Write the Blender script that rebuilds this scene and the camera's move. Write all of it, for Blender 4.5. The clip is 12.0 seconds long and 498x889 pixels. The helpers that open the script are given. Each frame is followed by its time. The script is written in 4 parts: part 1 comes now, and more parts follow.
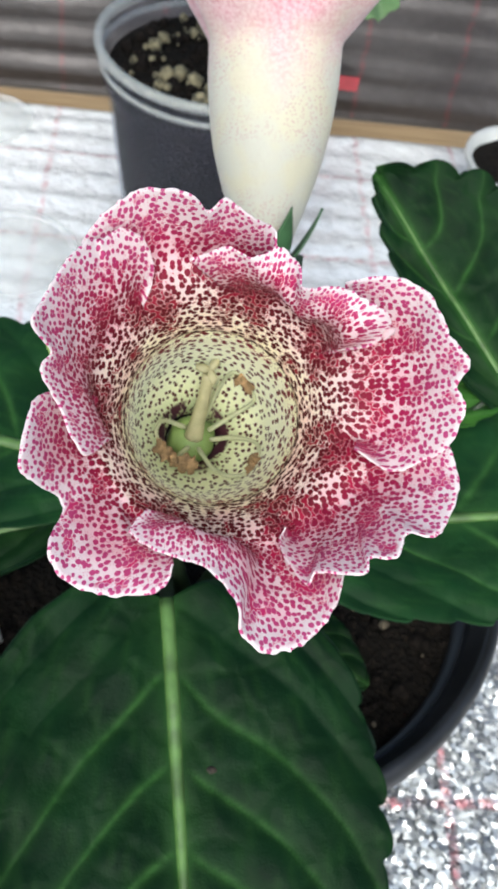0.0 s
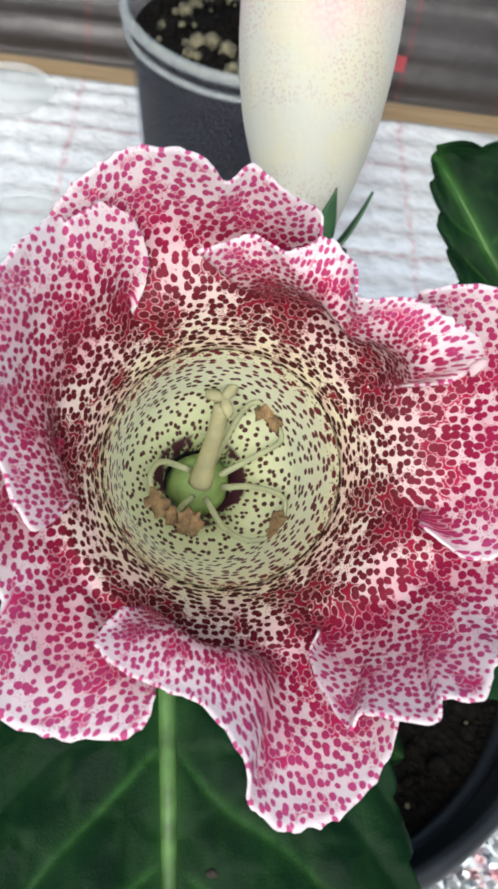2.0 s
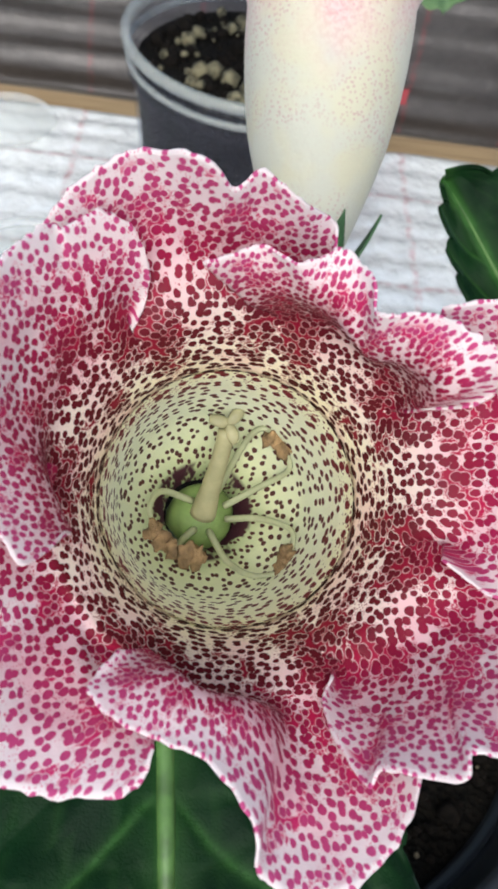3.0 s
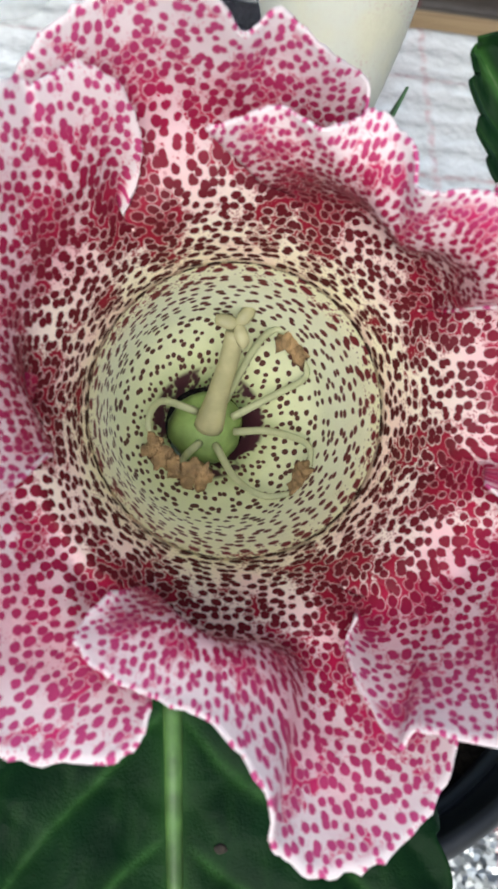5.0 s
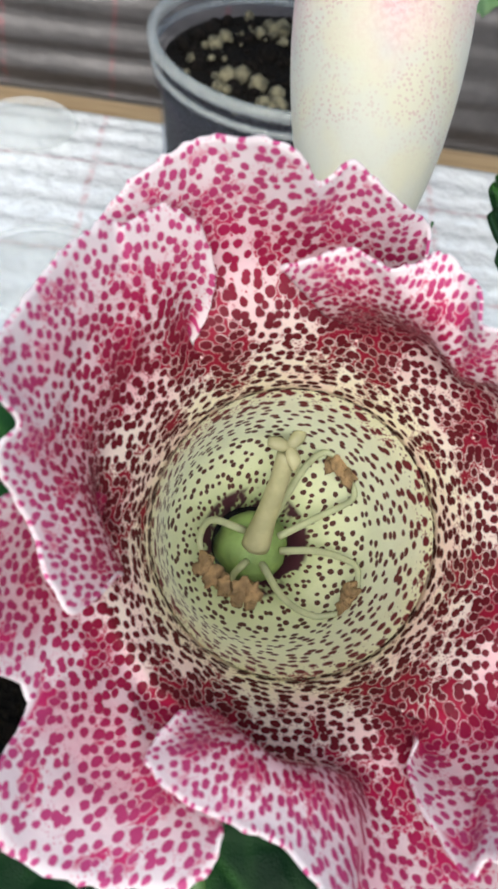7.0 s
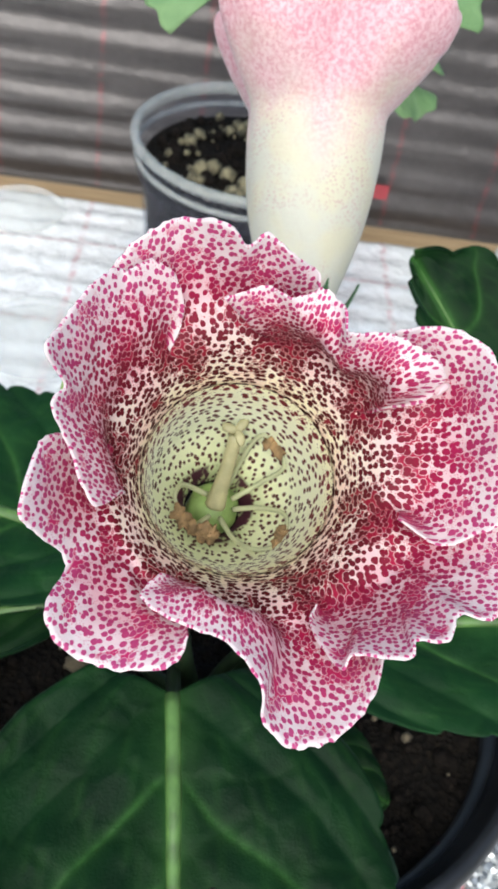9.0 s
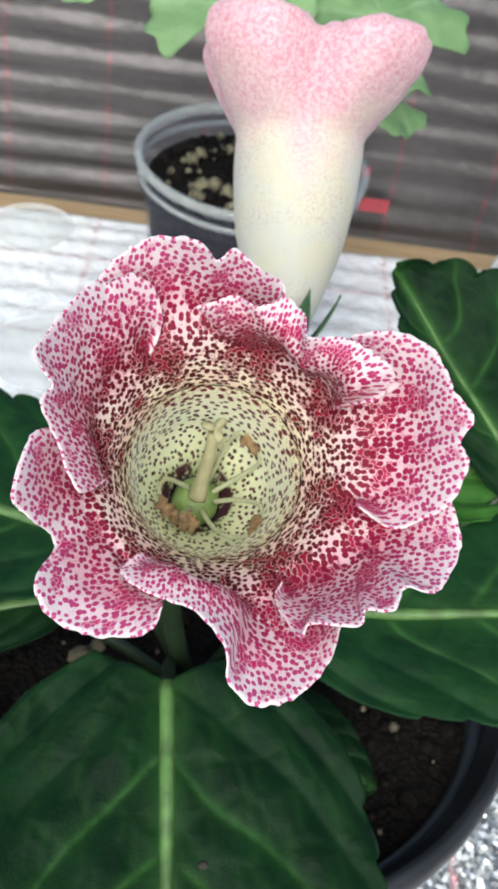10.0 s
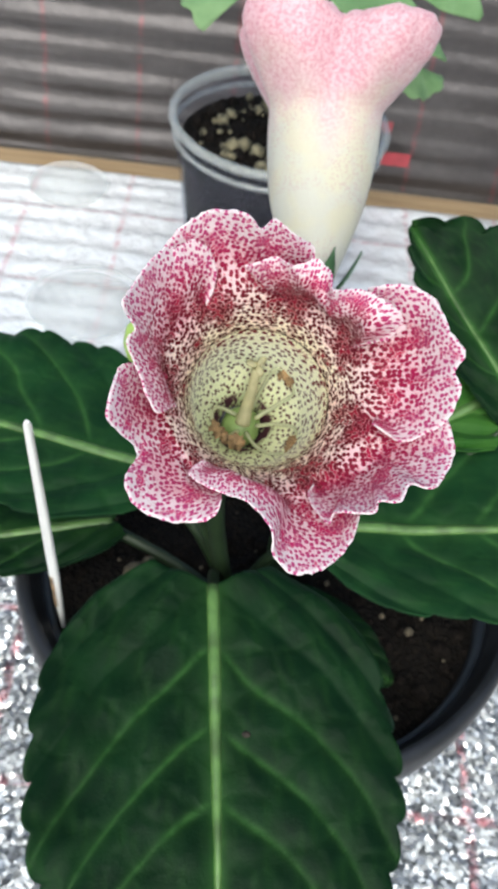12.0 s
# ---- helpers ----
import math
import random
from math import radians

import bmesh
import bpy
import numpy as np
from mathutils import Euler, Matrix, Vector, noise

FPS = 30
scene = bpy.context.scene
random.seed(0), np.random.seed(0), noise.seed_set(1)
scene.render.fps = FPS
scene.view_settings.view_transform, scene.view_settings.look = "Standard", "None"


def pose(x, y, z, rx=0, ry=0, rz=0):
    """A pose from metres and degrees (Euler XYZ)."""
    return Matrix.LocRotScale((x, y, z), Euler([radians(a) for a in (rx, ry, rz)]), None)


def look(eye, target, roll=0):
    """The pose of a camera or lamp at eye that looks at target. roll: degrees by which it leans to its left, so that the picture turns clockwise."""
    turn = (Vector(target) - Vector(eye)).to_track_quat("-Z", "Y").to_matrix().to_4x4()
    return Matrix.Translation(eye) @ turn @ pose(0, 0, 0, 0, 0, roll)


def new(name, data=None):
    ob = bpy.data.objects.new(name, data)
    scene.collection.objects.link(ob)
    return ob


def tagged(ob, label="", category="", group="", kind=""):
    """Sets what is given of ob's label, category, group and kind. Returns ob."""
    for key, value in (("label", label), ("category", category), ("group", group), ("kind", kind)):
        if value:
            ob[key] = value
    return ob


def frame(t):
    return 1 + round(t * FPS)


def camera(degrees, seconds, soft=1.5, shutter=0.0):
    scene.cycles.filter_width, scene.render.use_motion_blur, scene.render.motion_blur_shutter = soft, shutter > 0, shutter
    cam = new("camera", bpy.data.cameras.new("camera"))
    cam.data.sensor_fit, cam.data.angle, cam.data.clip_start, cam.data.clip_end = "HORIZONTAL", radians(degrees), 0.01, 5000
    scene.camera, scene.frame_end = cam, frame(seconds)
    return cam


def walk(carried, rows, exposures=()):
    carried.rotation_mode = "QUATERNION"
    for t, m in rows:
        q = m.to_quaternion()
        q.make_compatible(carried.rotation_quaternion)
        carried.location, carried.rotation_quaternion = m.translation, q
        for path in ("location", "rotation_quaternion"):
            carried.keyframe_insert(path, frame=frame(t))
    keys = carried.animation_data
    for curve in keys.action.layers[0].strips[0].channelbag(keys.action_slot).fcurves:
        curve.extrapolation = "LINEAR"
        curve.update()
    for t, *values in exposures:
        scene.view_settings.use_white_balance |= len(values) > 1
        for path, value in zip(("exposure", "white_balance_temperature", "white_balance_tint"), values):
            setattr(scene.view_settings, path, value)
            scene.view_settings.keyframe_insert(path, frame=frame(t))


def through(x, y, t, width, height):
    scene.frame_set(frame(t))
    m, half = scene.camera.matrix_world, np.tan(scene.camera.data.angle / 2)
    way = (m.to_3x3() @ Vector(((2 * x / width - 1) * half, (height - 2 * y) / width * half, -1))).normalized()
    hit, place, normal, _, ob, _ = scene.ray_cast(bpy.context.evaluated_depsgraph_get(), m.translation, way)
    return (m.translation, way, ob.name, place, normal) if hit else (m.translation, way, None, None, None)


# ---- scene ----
from math import cos, sin, pi, exp, sqrt, atan2

# ---- camera and its walk ----
cam = camera(29.37, 12.0, soft=3.0)
cam.data.dof.use_dof = True
cam.data.dof.focus_distance, cam.data.dof.aperture_fstop = 0.125, 105
KELVIN, TINT = 5980, 4
# seconds, place in metres, turn in degrees
ROWS = [
    (0, -0.02568, -0.16620, 0.37656, 38.58, -6.65, -0.75),
    (0.5, -0.02029, -0.15048, 0.36775, 35.54, -6.59, -0.51),
    (1, -0.02140, -0.13922, 0.35771, 34.11, -6.40, 0.52),
    (1.5, -0.02124, -0.13572, 0.35422, 35.59, -6.43, 1.16),
    (2, -0.02225, -0.13202, 0.34825, 37.64, -6.89, 1.86),
    (2.5, -0.02259, -0.13036, 0.34600, 39.24, -7.17, 2.10),
    (3, -0.02254, -0.12743, 0.34131, 39.61, -7.09, 2.01),
    (3.5, -0.02187, -0.12324, 0.33608, 38.17, -6.82, 2.06),
    (3.7, -0.02172, -0.12231, 0.33456, 37.24, -6.55, 2.15),
    (5.3, -0.02203, -0.11588, 0.32991, 33.17, -6.67, 2.33),
    (5.5, -0.02283, -0.11468, 0.32919, 33.49, -6.62, 2.45),
    (6, -0.02428, -0.11301, 0.32830, 34.99, -6.91, 2.81),
    (6.5, -0.02633, -0.11475, 0.33038, 37.55, -7.31, 2.91),
    (6.7, -0.02689, -0.11562, 0.33076, 38.60, -7.03, 3.04),
    (8.3, -0.03359, -0.14720, 0.34957, 44.20, -8.61, 2.31),
    (8.5, -0.03126, -0.15161, 0.35166, 44.36, -8.49, 2.08),
    (9, -0.02619, -0.16106, 0.35882, 44.93, -7.92, 1.82),
    (9.5, -0.02050, -0.16807, 0.36300, 45.36, -7.37, 1.95),
    (10, -0.02029, -0.17362, 0.36814, 45.68, -7.05, 2.18),
    (10.5, -0.02143, -0.18033, 0.37035, 45.05, -6.86, 2.17),
    (11, -0.01977, -0.18879, 0.37751, 44.16, -6.71, 1.88),
    (11.5, -0.02202, -0.19811, 0.38702, 43.54, -6.70, 1.96),
    (12, -0.02484, -0.20449, 0.39200, 42.68, -5.79, 2.97),
]
walk(cam, [(t, pose(x, y, z, rx, ry, rz)) for t, x, y, z, rx, ry, rz in ROWS],
     [(t, e, KELVIN, TINT) for t, e in ((0.0, 0.30), (3.0, 0.13), (6.0, 0.10), (9.0, 0.30), (12.0, 0.28))])

# ---- world, sun and exposure ----
world = bpy.data.worlds.new("world")
scene.world = world
world.use_nodes = True
wn = world.node_tree
sky = wn.nodes.new("ShaderNodeTexSky")
sky.sky_type = "NISHITA"
sky.sun_disc = False
sky.dust_density, sky.ozone_density = 5.0, 0.6
sky.sun_elevation, sky.sun_rotation = radians(45), radians(187)
wn.links.new(sky.outputs[0], wn.nodes["Background"].inputs[0])
wn.nodes["Background"].inputs[1].default_value = 0.15
sun = new("sun", bpy.data.lights.new("sun", "SUN"))
sun.data.energy, sun.data.angle, sun.data.color = 2.4, radians(50), (1.0, 0.98, 0.945)
sun.matrix_world = look((-0.12, -0.95, 0.95), (0, 0, 0))


# ---- materials ----
class Nodes:
    """A small hand for writing node materials."""

    def __init__(self, name):
        self.mat = bpy.data.materials.new(name)
        self.mat.use_nodes = True
        self.tree = self.mat.node_tree
        self.bsdf = self.tree.nodes["Principled BSDF"]
        self.out = self.tree.nodes["Material Output"]

    def add(self, kind, **inputs):
        n = self.tree.nodes.new("ShaderNode" + kind)
        for key, value in inputs.items():
            self.put(n.inputs[key.replace("_", " ")], value)
        return n

    def put(self, socket, value):
        if isinstance(value, bpy.types.NodeSocket):
            self.tree.links.new(value, socket)
        elif isinstance(value, tuple) and len(value) == 3 and socket.type == "RGBA":
            socket.default_value = (*value, 1)
        else:
            socket.default_value = value

    def math(self, op, a, b=0.0, clamp=False):
        n = self.tree.nodes.new("ShaderNodeMath")
        n.operation, n.use_clamp = op, clamp
        self.put(n.inputs[0], a)
        self.put(n.inputs[1], b)
        return n.outputs[0]

    def step(self, value, low, high, to_low=0.0, to_high=1.0):
        n = self.tree.nodes.new("ShaderNodeMapRange")
        n.interpolation_type = "SMOOTHSTEP"
        for i, v in enumerate((value, low, high, to_low, to_high)):
            self.put(n.inputs[i], v)
        return n.outputs[0]

    def mix(self, fac, a, b, how="MIX"):
        n = self.tree.nodes.new("ShaderNodeMix")
        n.data_type, n.blend_type = "RGBA", how
        self.put(n.inputs[0], fac)
        self.put(n.inputs[6], a)
        self.put(n.inputs[7], b)
        return n.outputs[2]

    def ramp(self, fac, *stops):
        n = self.tree.nodes.new("ShaderNodeValToRGB")
        self.put(n.inputs[0], fac)
        e = n.color_ramp.elements
        while len(e) < len(stops):
            e.new(0.5)
        for el, (at, col) in zip(e, stops):
            el.position, el.color = at, (*col, 1)
        return n.outputs[0]

    def where(self):
        return self.add("TexCoord").outputs["Object"]

    def attr(self, name):
        n = self.add("Attribute")
        n.attribute_name = name
        return n.outputs["Fac"]

    def noise(self, vec, scale, detail=3.0, rough=0.5):
        return self.add("TexNoise", Vector=vec, Scale=scale, Detail=detail, Roughness=rough).outputs[0]

    def cells(self, vec, scale, randomness=0.85):
        return self.add("TexVoronoi", Vector=vec, Scale=scale, Randomness=randomness).outputs[0]

    def flat(self, sway=0.25):
        """The lie of a surface in mm, from its own layers, a little swayed."""
        v = self.add("CombineXYZ", X=self.attr("across"), Y=self.attr("out")).outputs[0]
        return self.shift(v, 0.55, sway * 2)

    def spots(self, vec, scale, randomness=0.8):
        n = self.add("TexVoronoi", Vector=vec, Scale=scale, Randomness=randomness)
        n.voronoi_dimensions = "2D"
        return n.outputs[0]

    def shift(self, vec, by, amount):
        """vec, swayed by a noise."""
        n = self.add("TexNoise", Vector=vec, Scale=by, Detail=2.0)
        m = self.tree.nodes.new("ShaderNodeVectorMath")
        m.operation = "MULTIPLY_ADD"
        self.put(m.inputs[0], n.outputs[1])
        m.inputs[1].default_value = (amount,) * 3
        self.put(m.inputs[2], vec)
        return m.outputs[0]

    def bump(self, height, strength, distance):
        n = self.add("Bump", Height=height, Strength=strength, Distance=distance)
        self.put(self.bsdf.inputs["Normal"], n.outputs[0])
        return n.outputs[0]

    def done(self, color=None, rough=0.5, metal=0.0, **more):
        if color is not None:
            self.put(self.bsdf.inputs["Base Color"], color)
        self.put(self.bsdf.inputs["Roughness"], rough)
        self.put(self.bsdf.inputs["Metallic"], metal)
        for key, value in more.items():
            self.put(self.bsdf.inputs[key.replace("_", " ")], value)
        return self.mat

    def glow_through(self, color, amount):
        """Lets part of the light pass through a thin leaf."""
        t = self.add("BsdfTranslucent", Color=color)
        m = self.add("MixShader", Fac=amount)
        self.tree.links.new(self.bsdf.outputs[0], m.inputs[1])
        self.tree.links.new(t.outputs[0], m.inputs[2])
        self.tree.links.new(m.outputs[0], self.out.inputs[0])


def petal_material():
    k = Nodes("spotted petal")
    p, f = k.where(), k.flat(0.35)
    along, hem, fold = k.attr("along"), k.attr("hem"), k.attr("fold")
    cell = k.add("TexVoronoi", Vector=f, Scale=0.73, Randomness=0.74)
    cell.voronoi_dimensions = "2D"
    d = k.math("ADD", cell.outputs[0], k.math("MULTIPLY", k.math("SUBTRACT", k.noise(f, 1.5, 2), 0.5), 0.14))
    chance = k.add("SeparateColor", Color=cell.outputs[1])
    size = k.math("ADD", 0.80, k.math("MULTIPLY", chance.outputs[0], 0.36))
    thr = k.math("ADD", k.ramp(along, (0.0, (0.37,) * 3), (0.22, (0.41,) * 3), (0.34, (0.44,) * 3), (0.5, (0.42,) * 3), (0.75, (0.39,) * 3), (1.0, (0.33,) * 3)), k.math("MULTIPLY", k.math("SUBTRACT", k.noise(f, 0.25, 2), 0.5), 0.12))
    thr = k.math("MULTIPLY", k.math("MULTIPLY", thr, size), k.step(hem, 0.0, 1.3, 0.78, 1.0))
    gap = k.math("SUBTRACT", d, thr)
    spot = k.step(gap, 0.045, -0.035)
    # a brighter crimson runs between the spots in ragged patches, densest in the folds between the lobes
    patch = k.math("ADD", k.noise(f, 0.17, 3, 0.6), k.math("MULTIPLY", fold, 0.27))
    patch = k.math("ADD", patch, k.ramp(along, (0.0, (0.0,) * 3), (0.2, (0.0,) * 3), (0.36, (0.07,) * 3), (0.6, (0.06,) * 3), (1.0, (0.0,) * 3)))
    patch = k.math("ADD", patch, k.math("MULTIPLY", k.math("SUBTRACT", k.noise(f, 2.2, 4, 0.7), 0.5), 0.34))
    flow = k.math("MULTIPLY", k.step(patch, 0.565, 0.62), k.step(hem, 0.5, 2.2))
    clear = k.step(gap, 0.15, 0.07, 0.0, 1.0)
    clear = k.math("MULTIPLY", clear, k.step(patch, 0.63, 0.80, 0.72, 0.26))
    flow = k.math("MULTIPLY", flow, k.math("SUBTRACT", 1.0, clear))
    freckle = k.step(k.math("SUBTRACT", k.ramp(along, (0.0, (0.30,) * 3), (0.22, (0.24,) * 3), (0.6, (0.20,) * 3), (1.0, (0.16,) * 3)), k.spots(f, 2.0, 1.0)), -0.06, 0.06)
    freckle = k.math("MULTIPLY", freckle, k.step(k.noise(f, 0.3, 3), 0.48, 0.6, 0.0, 0.8))
    freckle = k.math("MULTIPLY", freckle, k.step(gap, 0.05, 0.12))
    white = k.ramp(along, (0.0, (0.84, 0.80, 0.50)), (0.14, (0.82, 0.74, 0.62)), (0.30, (0.83, 0.68, 0.65)), (0.5, (0.86, 0.70, 0.72)), (1.0, (0.90, 0.83, 0.84)))
    crimson = k.ramp(along, (0.0, (0.20, 0.018, 0.020)), (0.2, (0.27, 0.007, 0.028)), (0.5, (0.50, 0.010, 0.075)), (1.0, (0.68, 0.05, 0.22)))
    dark = k.ramp(along, (0.0, (0.07, 0.014, 0.010)), (0.22, (0.13, 0.006, 0.014)), (0.42, (0.27, 0.008, 0.04)), (0.65, (0.44, 0.018, 0.10)), (1.0, (0.62, 0.10, 0.29)))
    blush = k.math("MULTIPLY", k.step(k.noise(f, 0.11, 2), 0.36, 0.66), k.step(hem, 1.0, 9.0, 0.0, 0.55))
    col = k.mix(blush, white, (0.80, 0.42, 0.50))
    col = k.mix(freckle, col, crimson)
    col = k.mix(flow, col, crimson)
    col = k.mix(spot, col, dark)
    k.bump(k.math("ADD", k.math("MULTIPLY", k.noise(p, 900, 3), 0.6), k.math("MULTIPLY", spot, 0.25)), 0.35, 0.0006)
    m = k.done(col, 0.5, 0.0, Sheen_Weight=0.02, Specular_IOR_Level=0.22)
    k.glow_through(col, 0.45)
    return m


def throat_material():
    k = Nodes("speckled throat")
    p, f = k.where(), k.flat()
    along = k.attr("along")
    cell = k.add("TexVoronoi", Vector=f, Scale=0.60, Randomness=0.85)
    cell.voronoi_dimensions = "2D"
    d = k.math("ADD", cell.outputs[0], k.math("MULTIPLY", k.math("SUBTRACT", k.noise(f, 2.0, 2), 0.5), 0.14))
    thr = k.math("ADD", k.step(along, 0.6, 0.95, 0.27, 0.31), k.math("MULTIPLY", k.math("SUBTRACT", k.noise(f, 0.35, 2), 0.5), 0.36))
    spot = k.step(k.math("SUBTRACT", thr, d), -0.05, 0.05)
    rim = k.step(along, 0.76, 0.98)
    dust = k.math("MULTIPLY", rim, k.step(k.noise(f, 0.2, 3), 0.50, 0.62, 0.0, 0.34))
    freckle = k.step(k.math("SUBTRACT", dust, k.spots(f, 2.1, 1.0)), -0.06, 0.06)
    fine = k.math("MULTIPLY", k.step(along, 0.8, 1.0), 0.17)
    small = k.step(k.math("SUBTRACT", fine, k.spots(f, 0.95, 0.8)), -0.05, 0.05)
    edge = k.math("ADD", along, k.math("MULTIPLY", k.math("SUBTRACT", k.noise(f, 0.3, 3), 0.5), k.step(along, 0.6, 0.9, 0.0, 0.3)))
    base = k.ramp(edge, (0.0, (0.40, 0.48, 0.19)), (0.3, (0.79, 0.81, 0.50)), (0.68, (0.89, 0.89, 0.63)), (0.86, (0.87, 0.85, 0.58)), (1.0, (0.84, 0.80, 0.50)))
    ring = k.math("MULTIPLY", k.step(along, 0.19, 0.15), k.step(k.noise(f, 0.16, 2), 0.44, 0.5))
    brown = k.ramp(along, (0.5, (0.10, 0.03, 0.024)), (1.0, (0.17, 0.010, 0.018)))
    col = k.mix(freckle, base, (0.34, 0.045, 0.045))
    col = k.mix(k.math("MAXIMUM", spot, small), col, brown)
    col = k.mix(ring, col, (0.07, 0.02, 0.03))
    k.bump(k.noise(p, 700, 3), 0.3, 0.0005)
    m = k.done(col, 0.5)
    k.glow_through(col, 0.38)
    return m


def back_petal_material():
    k = Nodes("pink petal back")
    p = k.shift(k.where(), 300, 0.0008)
    along = k.attr("along")
    net = k.step(k.noise(p, 1000, 3, 0.6), 0.34, 0.64)
    pink = k.mix(k.math("MULTIPLY", net, 0.75), (0.66, 0.31, 0.37), (0.83, 0.63, 0.66))
    cream = k.mix(k.step(k.noise(p, 90, 2), 0.4, 0.62), (0.60, 0.60, 0.52), (0.63, 0.61, 0.47))
    speck = k.step(k.math("SUBTRACT", 0.34, k.cells(p, 1200)), -0.08, 0.08)
    cream = k.mix(k.math("MULTIPLY", speck, k.step(k.noise(p, 60, 1), 0.40, 0.58, 0.05, 0.6)), cream, (0.52, 0.33, 0.33))
    t = k.math("ADD", along, k.math("MULTIPLY", k.math("SUBTRACT", k.noise(p, 110, 3), 0.5), 0.25))
    col = k.mix(k.step(t, 0.46, 0.80), cream, pink)
    k.bump(k.noise(p, 500, 4), 0.4, 0.0008)
    m = k.done(col, 0.6, Sheen_Weight=0.3)
    k.glow_through(col, 0.3)
    return m


def leaf_material(name, dark, light, vein):
    k = Nodes(name)
    p = k.where()
    v, s = k.attr("vein"), k.attr("hem")
    n = k.noise(p, 60, 4)
    col = k.mix(k.step(n, 0.35, 0.7), dark, light)
    col = k.mix(k.math("MULTIPLY", k.step(k.noise(p, 900, 2), 0.5, 0.75), 0.25), col, light)
    v = k.math("MULTIPLY", v, k.step(k.noise(p, 260, 3), 0.3, 0.65, 0.6, 1.0))
    net = k.add("TexVoronoi", Vector=k.shift(p, 90, 0.006), Scale=75, Randomness=0.9)
    net.feature = "DISTANCE_TO_EDGE"
    pad = k.step(net.outputs[0], 0.0, 0.22)
    col = k.mix(k.math("MULTIPLY", k.math("SUBTRACT", 1.0, pad), 0.05), col, vein)
    col = k.mix(v, col, vein)
    fine = k.math("ADD", k.math("MULTIPLY", k.noise(p, 1800, 2), 0.3), k.math("MULTIPLY", k.noise(p, 150, 2), 1.0))
    k.bump(k.math("ADD", k.math("ADD", fine, k.math("MULTIPLY", pad, 0.6)), k.math("MULTIPLY", v, -0.6)), 0.5, 0.0012)
    m = k.done(col, 0.5, Specular_IOR_Level=0.07, Sheen_Weight=0.05, Sheen_Roughness=0.45, Sheen_Tint=(0.45, 0.85, 0.65))
    k.glow_through(k.mix(0.3, col, (0.06, 0.16, 0.03)), 0.1)
    return m


def foil_material(name, bright, rough, size, metal, bump, axes, crisp=1.0, dull=0.0, ink=(0.62, 0.10, 0.13)):
    k = Nodes(name)
    p = k.where()
    sway = k.shift(p, 60, 0.004)
    sep = k.add("SeparateXYZ", Vector=sway)
    lines = None
    for axis, every in axes:
        m = k.math("ABSOLUTE", k.math("SUBTRACT", k.math("FRACT", k.math("DIVIDE", sep.outputs[axis], every)), 0.5))
        one = k.step(m, 0.040, 0.014)
        lines = one if lines is None else k.math("MAXIMUM", lines, one)
    lines = k.math("MULTIPLY", lines, k.step(k.noise(p, 200, 3), 0.35, 0.65, 0.03, 0.26))
    lines = k.math("MULTIPLY", lines, k.step(sep.outputs[1], 0.06, 0.24, 2.2, 1.5))
    # flat crinkles, each tilted its own way
    cell = k.add("TexVoronoi", Vector=k.shift(p, 500, 0.0012), Scale=size, Randomness=1.0)
    local = k.tree.nodes.new("ShaderNodeVectorMath")
    local.operation = "SUBTRACT"
    k.put(local.inputs[0], p)
    k.put(local.inputs[1], cell.outputs["Position"])
    tilt = k.tree.nodes.new("ShaderNodeVectorMath")
    tilt.operation = "SUBTRACT"
    k.put(tilt.inputs[0], cell.outputs["Color"])
    tilt.inputs[1].default_value = (0.5, 0.5, 0.5)
    slope = k.tree.nodes.new("ShaderNodeVectorMath")
    slope.operation = "DOT_PRODUCT"
    k.put(slope.inputs[0], local.outputs[0])
    k.put(slope.inputs[1], tilt.outputs[0])
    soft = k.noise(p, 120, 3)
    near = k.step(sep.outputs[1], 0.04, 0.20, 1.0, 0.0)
    # Colours some near facets dark, imitating dark reflections; dull sets how dark.
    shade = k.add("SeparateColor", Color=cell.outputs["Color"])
    darkened = k.math("MULTIPLY", k.step(shade.outputs[2], 0.25, 0.75, dull, 0.0), near)
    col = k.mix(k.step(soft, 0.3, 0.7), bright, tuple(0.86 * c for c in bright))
    col = k.mix(darkened, col, tuple(0.10 * c for c in bright))
    col = k.mix(lines, col, ink)
    height = k.math("ADD", k.math("MULTIPLY", slope.outputs["Value"], k.math("MULTIPLY", near, crisp)), k.math("MULTIPLY", soft, 0.0030))
    k.bump(height, bump, 1.0)
    return k.done(col, rough, metal)


def soil_material():
    k = Nodes("dark peat soil")
    p = k.where()
    n = k.noise(p, 350, 5, 0.7)
    col = k.ramp(n, (0.3, (0.0025, 0.002, 0.0016)), (0.55, (0.0065, 0.005, 0.0036)), (0.78, (0.024, 0.018, 0.011)))
    k.bump(k.math("ADD", n, k.cells(p, 500)), 1.0, 0.002)
    return k.done(col, 0.9, Specular_IOR_Level=0.15)


def plain_material(name, color, rough, vary=0.12, scale=80, bump=0.15, metal=0.0, **more):
    k = Nodes(name)
    p = k.where()
    n = k.noise(p, scale, 4)
    col = k.mix(k.step(n, 0.3, 0.7), tuple(c * (1 - vary) for c in color), tuple(min(1, c * (1 + vary)) for c in color))
    k.bump(k.noise(p, scale * 8, 3), bump, 0.0005)
    return k.done(col, rough, metal, **more)


def fleshy_material(name, color):
    k = Nodes(name)
    col = k.mix(k.step(k.noise(k.where(), 400, 3), 0.3, 0.7), tuple(0.8 * c for c in color), color)
    m = k.done(col, 0.45)
    k.glow_through(col, 0.45)
    return m


